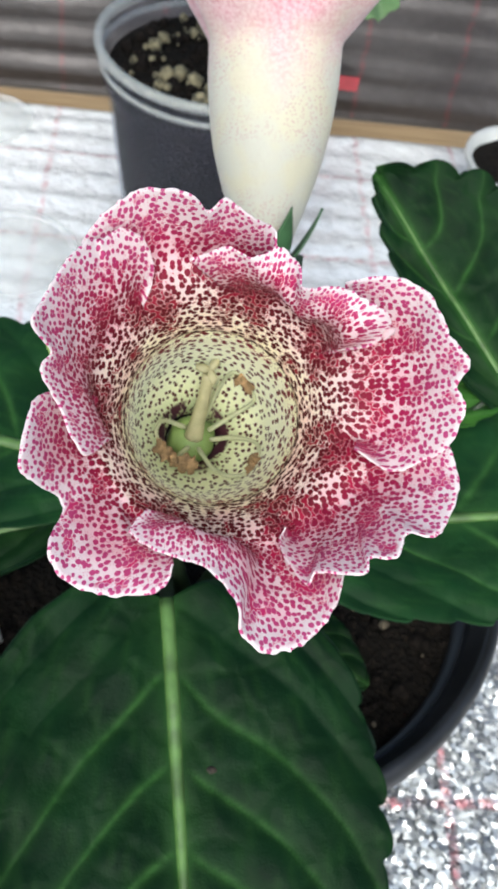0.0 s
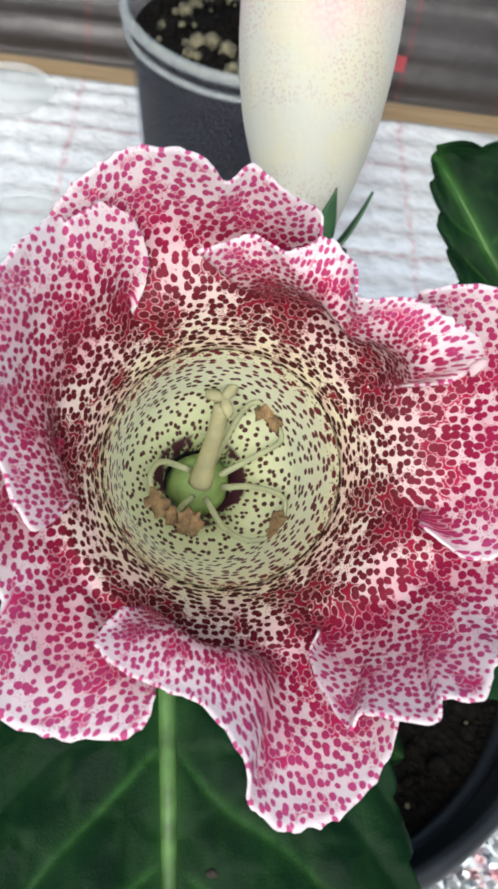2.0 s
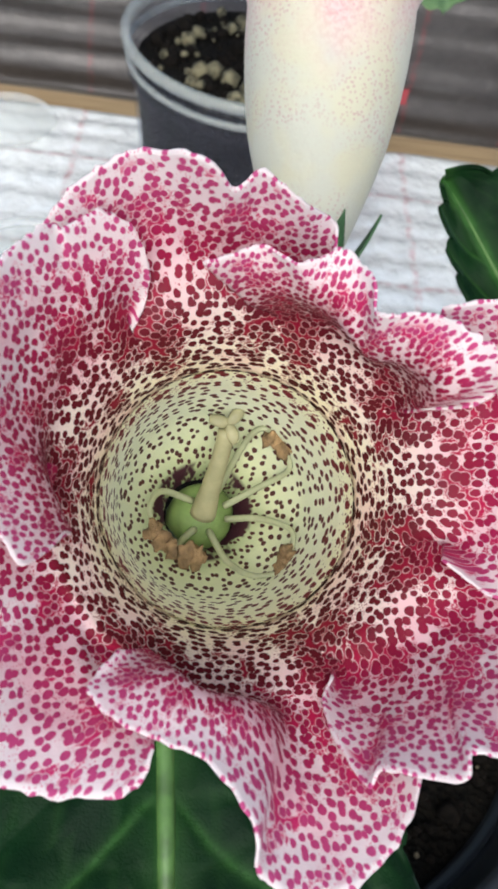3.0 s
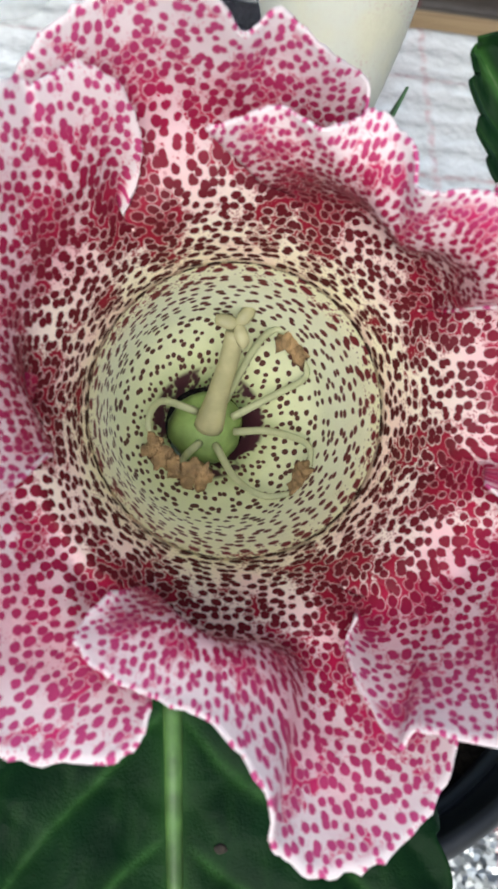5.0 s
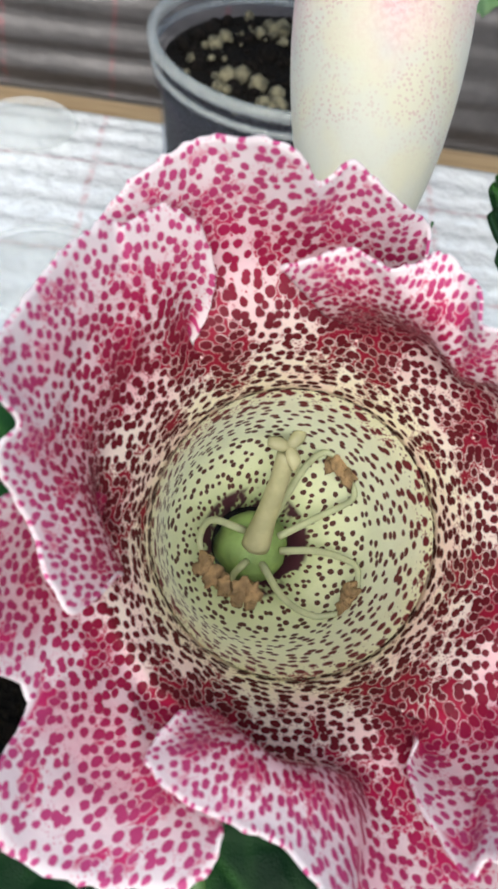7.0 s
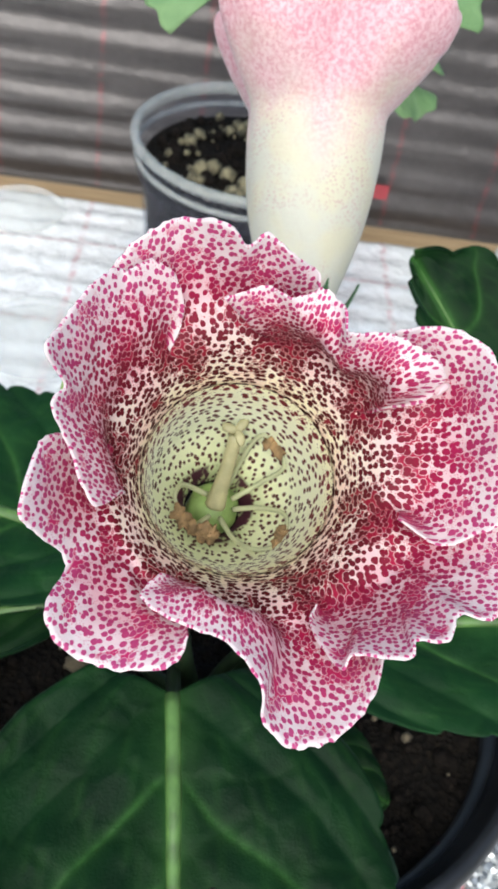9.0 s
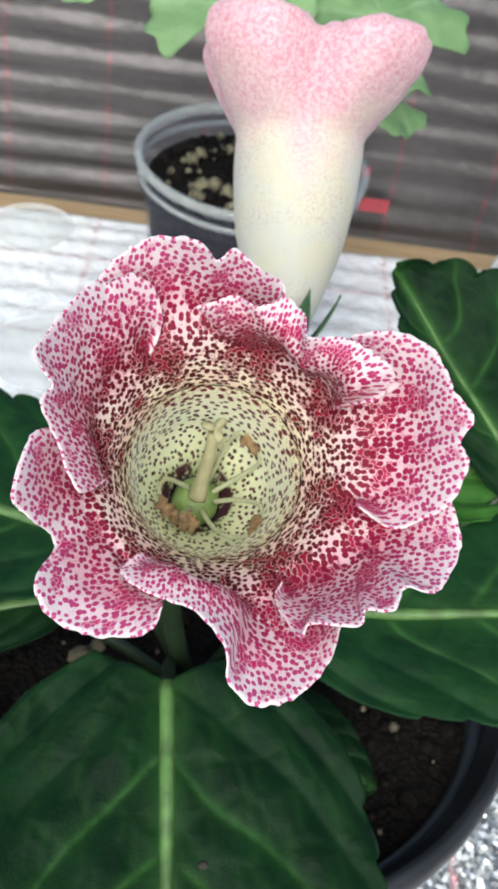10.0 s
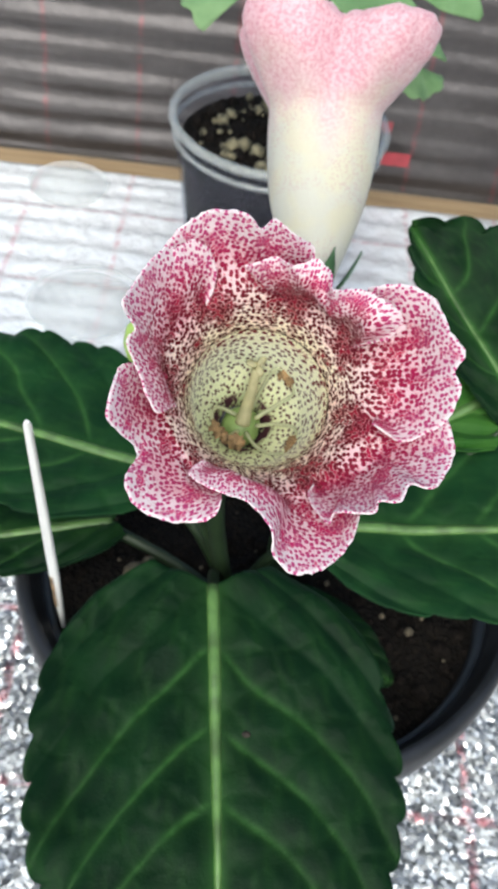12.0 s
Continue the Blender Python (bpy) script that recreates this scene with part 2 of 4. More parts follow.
def wood_material():
    k = Nodes("pale pine wood")
    m = k.add("Mapping", Vector=k.where(), Scale=(6, 90, 90))
    n = k.noise(m.outputs[0], 3, 5, 0.6)
    col = k.ramp(n, (0.3, (0.22, 0.145, 0.075)), (0.6, (0.33, 0.235, 0.13)), (0.8, (0.26, 0.175, 0.09)))
    k.bump(n, 0.3, 0.001)
    return k.done(col, 0.65)


def plastic_material(name, color, rough, through, tint=(0.93, 0.94, 0.96)):
    k = Nodes(name)
    k.bump(k.noise(k.where(), 120, 2), 0.1, 0.0005)
    m = k.done(color, rough)
    clear = k.add("BsdfTransparent", Color=tint)
    mixed = k.add("MixShader", Fac=through)
    k.tree.links.new(k.bsdf.outputs[0], mixed.inputs[1])
    k.tree.links.new(clear.outputs[0], mixed.inputs[2])
    k.tree.links.new(mixed.outputs[0], k.out.inputs[0])
    return m


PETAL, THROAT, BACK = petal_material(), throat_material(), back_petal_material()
LEAF = leaf_material("dark velvet leaf", (0.0023, 0.0115, 0.0040), (0.0042, 0.0205, 0.0060), (0.036, 0.105, 0.022))
LEAF_YOUNG = leaf_material("young green leaf", (0.018, 0.070, 0.010), (0.034, 0.105, 0.016), (0.07, 0.16, 0.03))
LEAF_PALE = leaf_material("pale green leaf", (0.12, 0.21, 0.09), (0.19, 0.30, 0.14), (0.27, 0.38, 0.21))
# LEAF with more light put into its green, for the better-lit leaves.
LEAF_LIT = leaf_material("velvet leaf brightened for light", (0.0045, 0.0215, 0.0070), (0.0080, 0.037, 0.0105), (0.045, 0.125, 0.028))
RIB = plain_material("pale green rib", (0.066, 0.135, 0.030), 0.5, 0.4, 120)
STALK = plain_material("green stalk", (0.012, 0.026, 0.008), 0.55, 0.25, 150)
SEPAL = plain_material("green sepal", (0.03, 0.085, 0.03), 0.55, 0.25, 150)
BUD = plain_material("yellow green bud", (0.30, 0.44, 0.10), 0.5, 0.2, 150)
OVARY = plain_material("green ovary", (0.16, 0.23, 0.07), 0.45, 0.25, 250)
PISTIL = fleshy_material("cream pistil", (0.52, 0.49, 0.29))
FILAMENT = fleshy_material("ivory filament", (0.55, 0.57, 0.36))
SINUS_TIP = plain_material("white petal tip", (0.80, 0.55, 0.52), 0.5, 0.1, 300)
CURL = fleshy_material("white curled petal", (0.82, 0.64, 0.66))
ANTHER = plain_material("dry brown anther", (0.23, 0.145, 0.065), 0.8, 0.35, 600, 0.8)
POT = plain_material("black pot plastic", (0.012, 0.013, 0.015), 0.38, 0.3, 60, 0.2)
SOIL = soil_material()
CRUMB = plain_material("pale grit", (0.10, 0.082, 0.052), 0.9, 0.4, 300, 0.6)
CLOD = plain_material("pale soil clod", (0.13, 0.115, 0.07), 0.95, 0.7, 260, 1.0)
CLUMP = plain_material("dark soil clump", (0.007, 0.0052, 0.004), 0.95, 0.5, 300, 0.8, Specular_IOR_Level=0.15)
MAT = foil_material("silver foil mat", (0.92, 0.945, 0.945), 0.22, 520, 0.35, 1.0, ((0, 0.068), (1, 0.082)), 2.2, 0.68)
# Same foil and red ink, darkened in colour for the dark room reflected.
PANEL = foil_material("shade-darkened foil panel", (0.080, 0.073, 0.073), 0.45, 160, 0.6, 0.3, ((0, 0.068),), 0.0, 0.0, (0.20, 0.05, 0.06))
WOOD = wood_material()
CLEAR = plastic_material("cloudy clear plastic", (0.13, 0.13, 0.17), 0.12, 0.87)
CLOUDY = plastic_material("whitish rim plastic", (0.50, 0.52, 0.50), 0.15, 0.62)
FILM = plastic_material("thin clear plastic", (0.80, 0.82, 0.82), 0.15, 0.80, (0.99, 0.99, 0.985))
WHITE_PLASTIC = plain_material("white plastic", (0.62, 0.62, 0.60), 0.4, 0.06, 40)
DULL_WHITE = plain_material("greyish white plastic", (0.42, 0.43, 0.42), 0.4, 0.1, 40)
SCAR = plain_material("dry leaf scar", (0.022, 0.016, 0.010), 0.9, 0.4, 400)
RUST = plain_material("brown stain", (0.20, 0.13, 0.07), 0.8, 0.5, 400)
RED = plain_material("red tape", (0.30, 0.035, 0.045), 0.5, 0.2, 90)
PLASTER = plain_material("grey plaster", (0.20, 0.18, 0.17), 0.9, 0.15, 5)
BENCH = plain_material("worn bench board", (0.22, 0.16, 0.10), 0.8, 0.25, 14)
GROUND = plain_material("brown earth", (0.10, 0.08, 0.06), 0.95, 0.3, 3)


# ---- tools for building ----
def finish(ob, bm, material, smooth=True):
    me = bpy.data.meshes.new(ob if isinstance(ob, str) else ob.name)
    bm.to_mesh(me)
    bm.free()
    me.materials.append(material)
    if smooth:
        me.polygons.foreach_set("use_smooth", [True] * len(me.polygons))
    return me


def part(name, bm, material, parent, label="", smooth=True):
    ob = new(name, finish(name, bm, material, smooth))
    ob.parent = parent
    if label:
        tagged(ob, label)
    return ob


def thing(name, bm, material, label, category, kind="", group="", smooth=True):
    return tagged(new(name, finish(name, bm, material, smooth)), label, category, group, kind)


def holder(name, label, category, at=Matrix(), group=""):
    ob = tagged(new(name), label, category, group)
    ob.empty_display_size = 0.01
    ob.matrix_world = at
    return ob


def sheet(rows, names=(), values=None, closed=False):
    """A bmesh from rows of points, with float layers on its vertices."""
    bm = bmesh.new()
    layers = [bm.verts.layers.float.new(n) for n in names]
    grid = []
    for i, row in enumerate(rows):
        line = []
        for j, co in enumerate(row):
            v = bm.verts.new(co)
            for la, val in zip(layers, values[i][j] if names else ()):
                v[la] = val
            line.append(v)
        grid.append(line)
    for a, b in zip(grid, grid[1:]):
        n = len(a)
        for j in range(n if closed else n - 1):
            q = (a[j], a[(j + 1) % n], b[(j + 1) % n], b[j])
            bm.faces.new(q)
    return bm


def lathe(profile, steps=64, centre=None):
    """A turned form from (radius, height) pairs."""
    rows = []
    for k, (r, z) in enumerate(profile):
        cx, cy = centre(k / (len(profile) - 1)) if centre else (0, 0)
        rows.append([Vector((cx + r * cos(2 * pi * j / steps), cy + r * sin(2 * pi * j / steps), z)) for j in range(steps)])
    return sheet(rows, closed=True)


def spline(points, steps):
    """A smooth line through the points."""
    pts = [Vector(p) for p in points]
    pts = [2 * pts[0] - pts[1]] + pts + [2 * pts[-1] - pts[-2]]
    out = []
    for i in range(1, len(pts) - 2):
        a, b, c, d = pts[i - 1:i + 3]
        for s in range(steps):
            t = s / steps
            out.append(0.5 * (2 * b + (c - a) * t + (2 * a - 5 * b + 4 * c - d) * t * t + (3 * b - 3 * c + d - a) * t ** 3))
    out.append(pts[-2])
    return out


def tube(points, radii, steps=6, sides=12):
    """A round stalk along the points; radii are spread evenly along it."""
    line = spline(points, steps)
    rows, side = [], Vector((0.31, 0.83, 0.17))
    for i, p in enumerate(line):
        d = (line[min(i + 1, len(line) - 1)] - line[max(i - 1, 0)]).normalized()
        side = (side - side.dot(d) * d).normalized()
        up = d.cross(side)
        f = i / (len(line) - 1) * (len(radii) - 1)
        k = min(int(f), len(radii) - 2)
        r = radii[k] + (radii[k + 1] - radii[k]) * (f - k)
        rows.append([p + r * (cos(2 * pi * j / sides) * side + sin(2 * pi * j / sides) * up) for j in range(sides)])
    bm = sheet(rows, closed=True)
    bm.verts.ensure_lookup_table()
    n = len(bm.verts)
    bm.faces.new([bm.verts[i] for i in range(sides)][::-1])
    bm.faces.new([bm.verts[i] for i in range(n - sides, n)])
    return bm


def blob(size, rough=0.2, seed=0, level=2):
    """An uneven lump."""
    bm = bmesh.new()
    bmesh.ops.create_icosphere(bm, subdivisions=level, radius=1)
    for v in bm.verts:
        n = noise.noise(v.co * 1.7 + Vector((seed * 3.1, seed * 1.7, seed)))
        v.co = Vector(v.co[i] * size[i] for i in range(3)) * (1 + rough * n)
    return bm


def box(x0, x1, y0, y1, z0, z1, bevel=0.0):
    bm = bmesh.new()
    bmesh.ops.create_cube(bm, size=1)
    for v in bm.verts:
        v.co = Vector(((x0 + x1) / 2 + v.co.x * (x1 - x0), (y0 + y1) / 2 + v.co.y * (y1 - y0), (z0 + z1) / 2 + v.co.z * (z1 - z0)))
    if bevel:
        bmesh.ops.bevel(bm, geom=bm.edges[:], offset=bevel, segments=2, affect="EDGES")
    return bm


def thicken(ob, thickness, offset=0.0):
    m = ob.modifiers.new("thickness", "SOLIDIFY")
    m.thickness, m.offset = thickness, offset
    return ob


# ---- the large structure ----
def ripple_sheet(nx, ny, at, wave):
    rows = []
    for j in range(ny + 1):
        rows.append([at(i / nx, j / ny) + wave(i / nx, j / ny) for i in range(nx + 1)])
    return sheet(rows)


tagged(new("ground", finish("ground", box(-60, 60, -60, 60, -0.95, -0.85), GROUND, False)), "bare brown earth floor", "ground", kind="structure")
# Unseen low walls, added to close the place and darken reflections.
for nm, dims in (("added_wall_south", (-2.2, 2.2, -1.9, -1.8)), ("added_wall_west", (-2.2, -2.1, -1.8, 1.5)), ("added_wall_east", (2.1, 2.2, -1.8, 1.5))):
    tagged(new(nm, finish(nm, box(*dims, -0.85, 0.12), PLASTER, False)), "unseen plain grey wall, added for dark reflections", "wall", kind="structure")
bench = holder("bench", "worn wooden bench under the foil mat", "bench")
part("board", box(-1.4, 1.4, -0.7, 0.44, -0.03, -0.004, 0.003), BENCH, bench, smooth=False)
for x in (-1.3, 1.3):
    for y in (-0.62, 0.36):
        part("leg", box(x - 0.03, x + 0.03, y - 0.03, y + 0.03, -0.85, -0.03, 0.003), BENCH, bench, smooth=False)


def mat_wave(u, v):
    x, y = -0.9 + 1.8 * u, -0.6 + 1.018 * v
    fold = 0.5 + 0.5 * noise.noise(Vector((x * 3, y * 4, 2)))
    ridge = 0.0015 * fold * sin(2 * pi * (y / 0.021 + 0.7 * noise.noise(Vector((x * 5, y * 9, 1)))))
    rear = min(1, max(0, (y - 0.02) / 0.15))
    return Vector((0, 0.004 * noise.noise(Vector((x * 9, 0, 7))) * (v > 0.99), 0.001 + 0.0016 * noise.noise(Vector((x * 14, y * 14, 3))) * (1 - 0.5 * rear) + ridge * rear))


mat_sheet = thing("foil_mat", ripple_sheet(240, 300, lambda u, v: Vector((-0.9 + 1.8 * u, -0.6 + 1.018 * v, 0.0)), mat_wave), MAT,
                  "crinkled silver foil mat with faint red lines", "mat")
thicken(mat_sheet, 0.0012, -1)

tagged(new("wood_lath", finish("wood_lath", box(-1.2, 1.2, 0.395, 0.44, -0.004, -0.0005, 0.001), WOOD, False)),
       "pale pine lath along the rear of the mat", "wood strip", kind="structure")


def panel_wave(u, v):
    x, z = -1.2 + 2.4 * u, 0.19 * v
    bend = 0.35 * noise.noise(Vector((x * 1.7, z * 3, 5)))
    deep = 0.6 + 0.5 * noise.noise(Vector((x * 2.5, z * 14, 9)))
    return Vector((0, 0.0019 * deep * sin(2 * pi * (z / 0.021 + 0.9 * bend)) + 0.0016 * noise.noise(Vector((x * 20, z * 60, 4))), 0))


panel = thing("foil_panel", ripple_sheet(200, 160, lambda u, v: Vector((-1.2 + 2.4 * u, 0.442 + 0.016 * v, 0.19 * v)), panel_wave), PANEL,
              "upright shade-darkened foil panel with level folds behind the mat", "panel", kind="structure")
thicken(panel, 0.0015, 1)
for x0, z0, wd, hg in ((0.077, 0.026, 0.021, 0.0105), (0.064, 0.052, 0.016, 0.008)):
    patch = thing("red_tape", box(x0, x0 + wd, 0.4325, 0.4335, z0, z0 + hg, 0.0003), RED, "short strip of red tape on the foil panel", "tape", group="red tape on the panel", smooth=False)


# ---- the spotted flower ----
FLOWER_AT = Matrix(((0.99571, -0.05314, 0.07579, -0.01349), (0.08602, 0.83366, -0.54553, -0.07505), (-0.03419, 0.54971, 0.83466, 0.27339), (0, 0, 0, 1)))
MM = 0.001
AXIS = Vector((-1.0, 0.0, 0.0))
SEAM = radians(215)


# angles about the throat's axis at which neighbouring lobes part, and where on the funnel they do
SINUS = (125, 78, 32, -14, -58, -116, -180)
MOUTH, PART = (14.7, -23.6), (19.8, -17.4)


def polar(angle, reach, lift):
    a = radians(angle)
    return AXIS + Vector((reach * cos(a), reach * sin(a), lift))


def crease(angle):
    """How near an angle is to one of the folds between the lobes, 0 to 1."""
    return max(exp(-((((angle - s + 180) % 360) - 180) / 5.5) ** 2) for s in SINUS)


def hermite(a, b, ta, tb, q):
    return (2 * q ** 3 - 3 * q * q + 1) * a + (q ** 3 - 2 * q * q + q) * ta + (3 * q * q - 2 * q ** 3) * b + (q ** 3 - q * q) * tb


RING_T, MID_T = 0.20, 0.55


def rib_line(angle, mid, hem, t):
    """The rib's run: from the throat's mouth up the funnel, then freely through the middle to the hem."""
    ring = Vector((cos(radians(angle)), sin(radians(angle)), 0))
    c = crease(angle)
    p0 = AXIS + ring * MOUTH[0] + Vector((0, 0, MOUTH[1]))
    p1 = AXIS + ring * (PART[0] - 0.3 * c) + Vector((0, 0, PART[1] - 1.5 * c))
    if t < RING_T:
        return hermite(p0, p1, ring * 2.6 + Vector((0, 0, 7.0)), ring * 5.5 + Vector((0, 0, 4.2)), t / RING_T)
    reach = (mid - p1).length
    lead = (ring * 5.5 + Vector((0, 0, 4.2))).normalized() * reach
    over = (hem - p1) * 0.5
    if t < MID_T:
        return hermite(p1, mid, lead, over, (t - RING_T) / (MID_T - RING_T))
    return hermite(mid, hem, over, (hem - mid) * 1.05, (t - MID_T) / (1 - MID_T))


def petal(ribs, first, last_angle, seed):
    """A lobe laid over its ribs: from the throat's mouth, up its share of the funnel, over the middle, to the hem."""
    b0, b1 = ribs[0][0], ribs[-1][0]
    base = spline([(first + (r[0] - b0) / (b1 - b0) * (last_angle - first), 0, 0) for r in ribs], 9)
    mid = spline([polar(*r[1:4]) for r in ribs], 9)
    hem = spline([polar(*r[4:7]) for r in ribs], 9)
    last = len(base) - 1
    ends = [AXIS + Vector((PART[0] * cos(radians(e)), PART[0] * sin(radians(e)), PART[1])) for e in (first, last_angle)]
    n, rows, vals = 44, [], []
    run = [0.0] * (last + 1)
    before = None
    for i in range(n + 1):
        t = i / n
        free = min(1, max(0, (t - RING_T) / 0.25))
        row = []
        for b, m, h in zip(base, mid, hem):
            p = rib_line(b.x, m, h, t)
            w = noise.noise(p * 0.16 + Vector((seed, 0, 0)))
            f = noise.noise(p * 0.42 + Vector((0, seed, 3)))
            p = p + Vector((0, 0, (1.0 * w + 0.4 * f) * free * (1 - 0.6 * t)))
            out = (h - m).normalized()
            p = p + out * t ** 6 * (0.5 * noise.noise(h * 0.7 + Vector((seed, 5, 0))) + 0.32 * noise.noise(h * 1.9 + Vector((seed, 1, 7))))
            row.append(p)
        if before:
            fine = 1.0 + 1.15 * max(0.0, 1 - t / 0.34)
            run = [r + fine * (p - q).length for r, p, q in zip(run, row, before)]
        before = row
        val = []
        for j, p in enumerate(row):
            side = min((p - row[0]).length, (p - row[last]).length)
            rim = min((hem[j] - p).length, 1.8 + side * 1.2) if t > RING_T + 0.06 else 6.0
            fold = max(exp(-((p - e).length / 4.2) ** 2) for e in ends)
            a = atan2(p.y - AXIS.y, p.x - AXIS.x)
            reach = MOUTH[0] - 4.0 + run[j]
            val.append((t, rim, reach * cos(a), reach * sin(a), fold))
        rows.append([p * MM for p in row])
        vals.append(val)
    return sheet(rows, ("along", "hem", "across", "out", "fold"), vals)


# Each petal is drawn by its ribs, in mm and degrees about the throat's axis:
# (angle at the throat, middle angle, reach, lift, hem angle, reach, lift)
PETAL_TOP = (
    (144.9, 134.1, 26.4, -18.5, 132.1, 33.4, -9),
    (123.6, 118.6, 28.4, -15.5, 122.7, 33.9, -5),
    (112.4, 109.4, 27.4, -14.5, 112.8, 34.2, -3.5),
    (101.6, 100.3, 26.2, -13.5, 103.2, 30.7, 0),
    (95.5, 95.2, 26, -13.5, 97.2, 28.8, -3),
    (88.7, 89.1, 25.6, -13.5, 91.8, 30.2, -2),
    (80.3, 81.5, 25.9, -14.5, 83.8, 28.5, -4),
    (70, 72.1, 25.4, -15.5, 75.1, 29.1, -8),
    (61.9, 65.6, 23.5, -15.5, 72.7, 25.8, -9),
)
PETAL_UPPER_EAST = (
    (91.6, 91.4, 20.4, -13.5, 105.4, 22.6, -6),
    (84.2, 86.4, 20.7, -10.5, 97.7, 23.1, -5),
    (76.3, 79.7, 20.6, -8.5, 90.9, 23.7, -4.5),
    (69.3, 73.3, 20, -7.5, 81.9, 22, -3),
    (62.7, 66.8, 19.7, -6.5, 72.4, 24.7, -3),
    (54.3, 58.8, 18.9, -7.5, 64.3, 22.8, -2),
    (45.9, 50.2, 18.9, -9.5, 57.8, 19.7, -1),
    (39.8, 43, 19.9, -5, 48.9, 22.9, 0),
    (32.2, 35.5, 20.5, -3, 38.9, 24.2, 2),
    (27.2, 31.1, 20.6, -3, 30.8, 26.7, 0),
    (22.8, 27.6, 20.8, -6, 26.2, 27.7, -3),
    (20.9, 27.8, 21.2, -12, 23.5, 25.1, -6),
    (20.6, 29.6, 20.3, -15, 27.7, 21.1, -10),
)
PETAL_EAST = (
    (37.6, 38.5, 25.2, -13.5, 46.3, 26, -4),
    (29, 29.6, 28.2, -13.5, 38.6, 31.9, -3),
    (22.5, 23.9, 30, -13.5, 29.3, 35, -2),
    (16, 18.2, 29.9, -13.5, 17.8, 34.7, 0),
    (10.1, 12.9, 29.1, -13.5, 9.8, 36.3, 1),
    (4.5, 7.4, 28.6, -13.5, 4.9, 34.4, -1),
    (0.3, 3.7, 27.9, -13.5, -0.8, 35.2, 0),
    (-5.8, -1.9, 27.6, -14.5, -10.1, 34.3, -3),
    (-12.3, -8.1, 26.2, -15.5, -15.4, 31.7, -7),
    (-14.8, -9.3, 25.1, -16.5, -20, 28.3, -9),
    (-16.9, -9.8, 23.5, -17.5, -15.4, 22.3, -12),
)
PETAL_LOW_EAST = (
    (-0.1, 0.9, 26.8, -18, -8.9, 35, -5),
    (-18.8, -17, 28.8, -14.5, -19.9, 37.1, -2),
    (-25.6, -23.8, 27.9, -14.5, -33, 36.1, 1),
    (-31.5, -29.1, 27, -14.5, -37.1, 32, 1),
    (-34.7, -31.8, 26.6, -14.5, -44.6, 32.6, 3),
    (-40.1, -36.9, 26.5, -14.5, -49.9, 30.1, 2),
    (-42.9, -39, 26, -14.5, -54.2, 31.2, 2.5),
    (-51.4, -47.9, 25.1, -14.5, -63.7, 28, -1),
    (-55, -50.7, 24.1, -15.5, -67.5, 29.2, -3),
    (-60.9, -56, 23, -17.5, -67.3, 23.6, -11),
    (-63.8, -57.3, 21.6, -18.5, -60.2, 21.5, -14),
)
PETAL_TONGUE = (
    (-39.7, -41.7, 26.6, -18.5, -54.4, 31, -7),
    (-58.3, -57.4, 26.5, -15.5, -62.6, 34.3, -4),
    (-64.9, -63.2, 26, -14.5, -72.8, 36.8, -2),
    (-72.3, -69.3, 25.2, -14.5, -81.8, 37.1, -1.5),
    (-80.1, -75.8, 24.3, -13.5, -88.2, 33.8, 0),
    (-85.9, -81, 22.2, -10, -89.7, 29.4, 2.5),
    (-93.4, -88.2, 20.3, -8, -99.3, 24.5, -0.5),
    (-104.1, -99.9, 19.7, -6.5, -111, 24.4, -1.5),
    (-113.2, -109.5, 18.9, -7.5, -122.8, 24.4, -3.5),
    (-118.6, -113.6, 18.6, -10.5, -128, 23.7, -5.5),
    (-124.2, -117.9, 18.6, -15.5, -126.3, 19.8, -9),
)
PETAL_LOW_WEST = (
    (-112, -112, 20.1, -18, -110.2, 25.5, -2.5),
    (-131, -128.3, 22.6, -15.5, -110.6, 29.2, -2),
    (-138, -134.7, 22.5, -15.5, -119.1, 32.5, -3.5),
    (-143.9, -139.5, 22.6, -15.5, -130.8, 35.2, -3),
    (-150.3, -145.1, 22.6, -15.5, -140.8, 33.9, -2),
    (-156.8, -150.7, 22.7, -15.5, -148.1, 28.6, -9),
    (-163.7, -157.1, 23, -15.5, -156.7, 30.9, -3),
    (-171.1, -164.1, 23, -15.5, -161.9, 31.8, 0),
    (-178.3, -171, 22.4, -16.5, -178.2, 28.6, -3),
    (-192.5, -186.3, 19.6, -18, -183.5, 25.2, -8),
)
PETAL_WEST = (
    (193.6, 194.5, 17.9, -15, 194.9, 18.5, -12),
    (188.2, 188.8, 18.9, -13, 200.7, 22.8, -5),
    (175.3, 174.9, 21.5, -10, 182.8, 25.1, -3),
    (169.1, 168.6, 22.7, -10, 173.3, 27.7, 1),
    (162.6, 162.4, 23.4, -10, 167, 26.8, 0),
    (156.1, 156.1, 24, -10, 162.7, 30, 5),
    (149, 149.6, 24.5, -10, 155.5, 30.2, 3),
    (141.8, 142.8, 24.9, -10, 142.6, 30.8, 0),
    (135.3, 137.1, 24.8, -10, 131.9, 31.4, -3),
    (130.4, 132.7, 24.9, -10, 129.4, 30.4, -4),
    (126, 129.2, 24.6, -11, 122.2, 30.7, -5.5),
    (122, 125.7, 24.2, -13, 116.1, 28.3, -9),
    (119.4, 124.4, 23.1, -16, 116.2, 24.4, -14),
    (118.7, 125.6, 22.1, -19, 126.5, 20.9, -18),
)

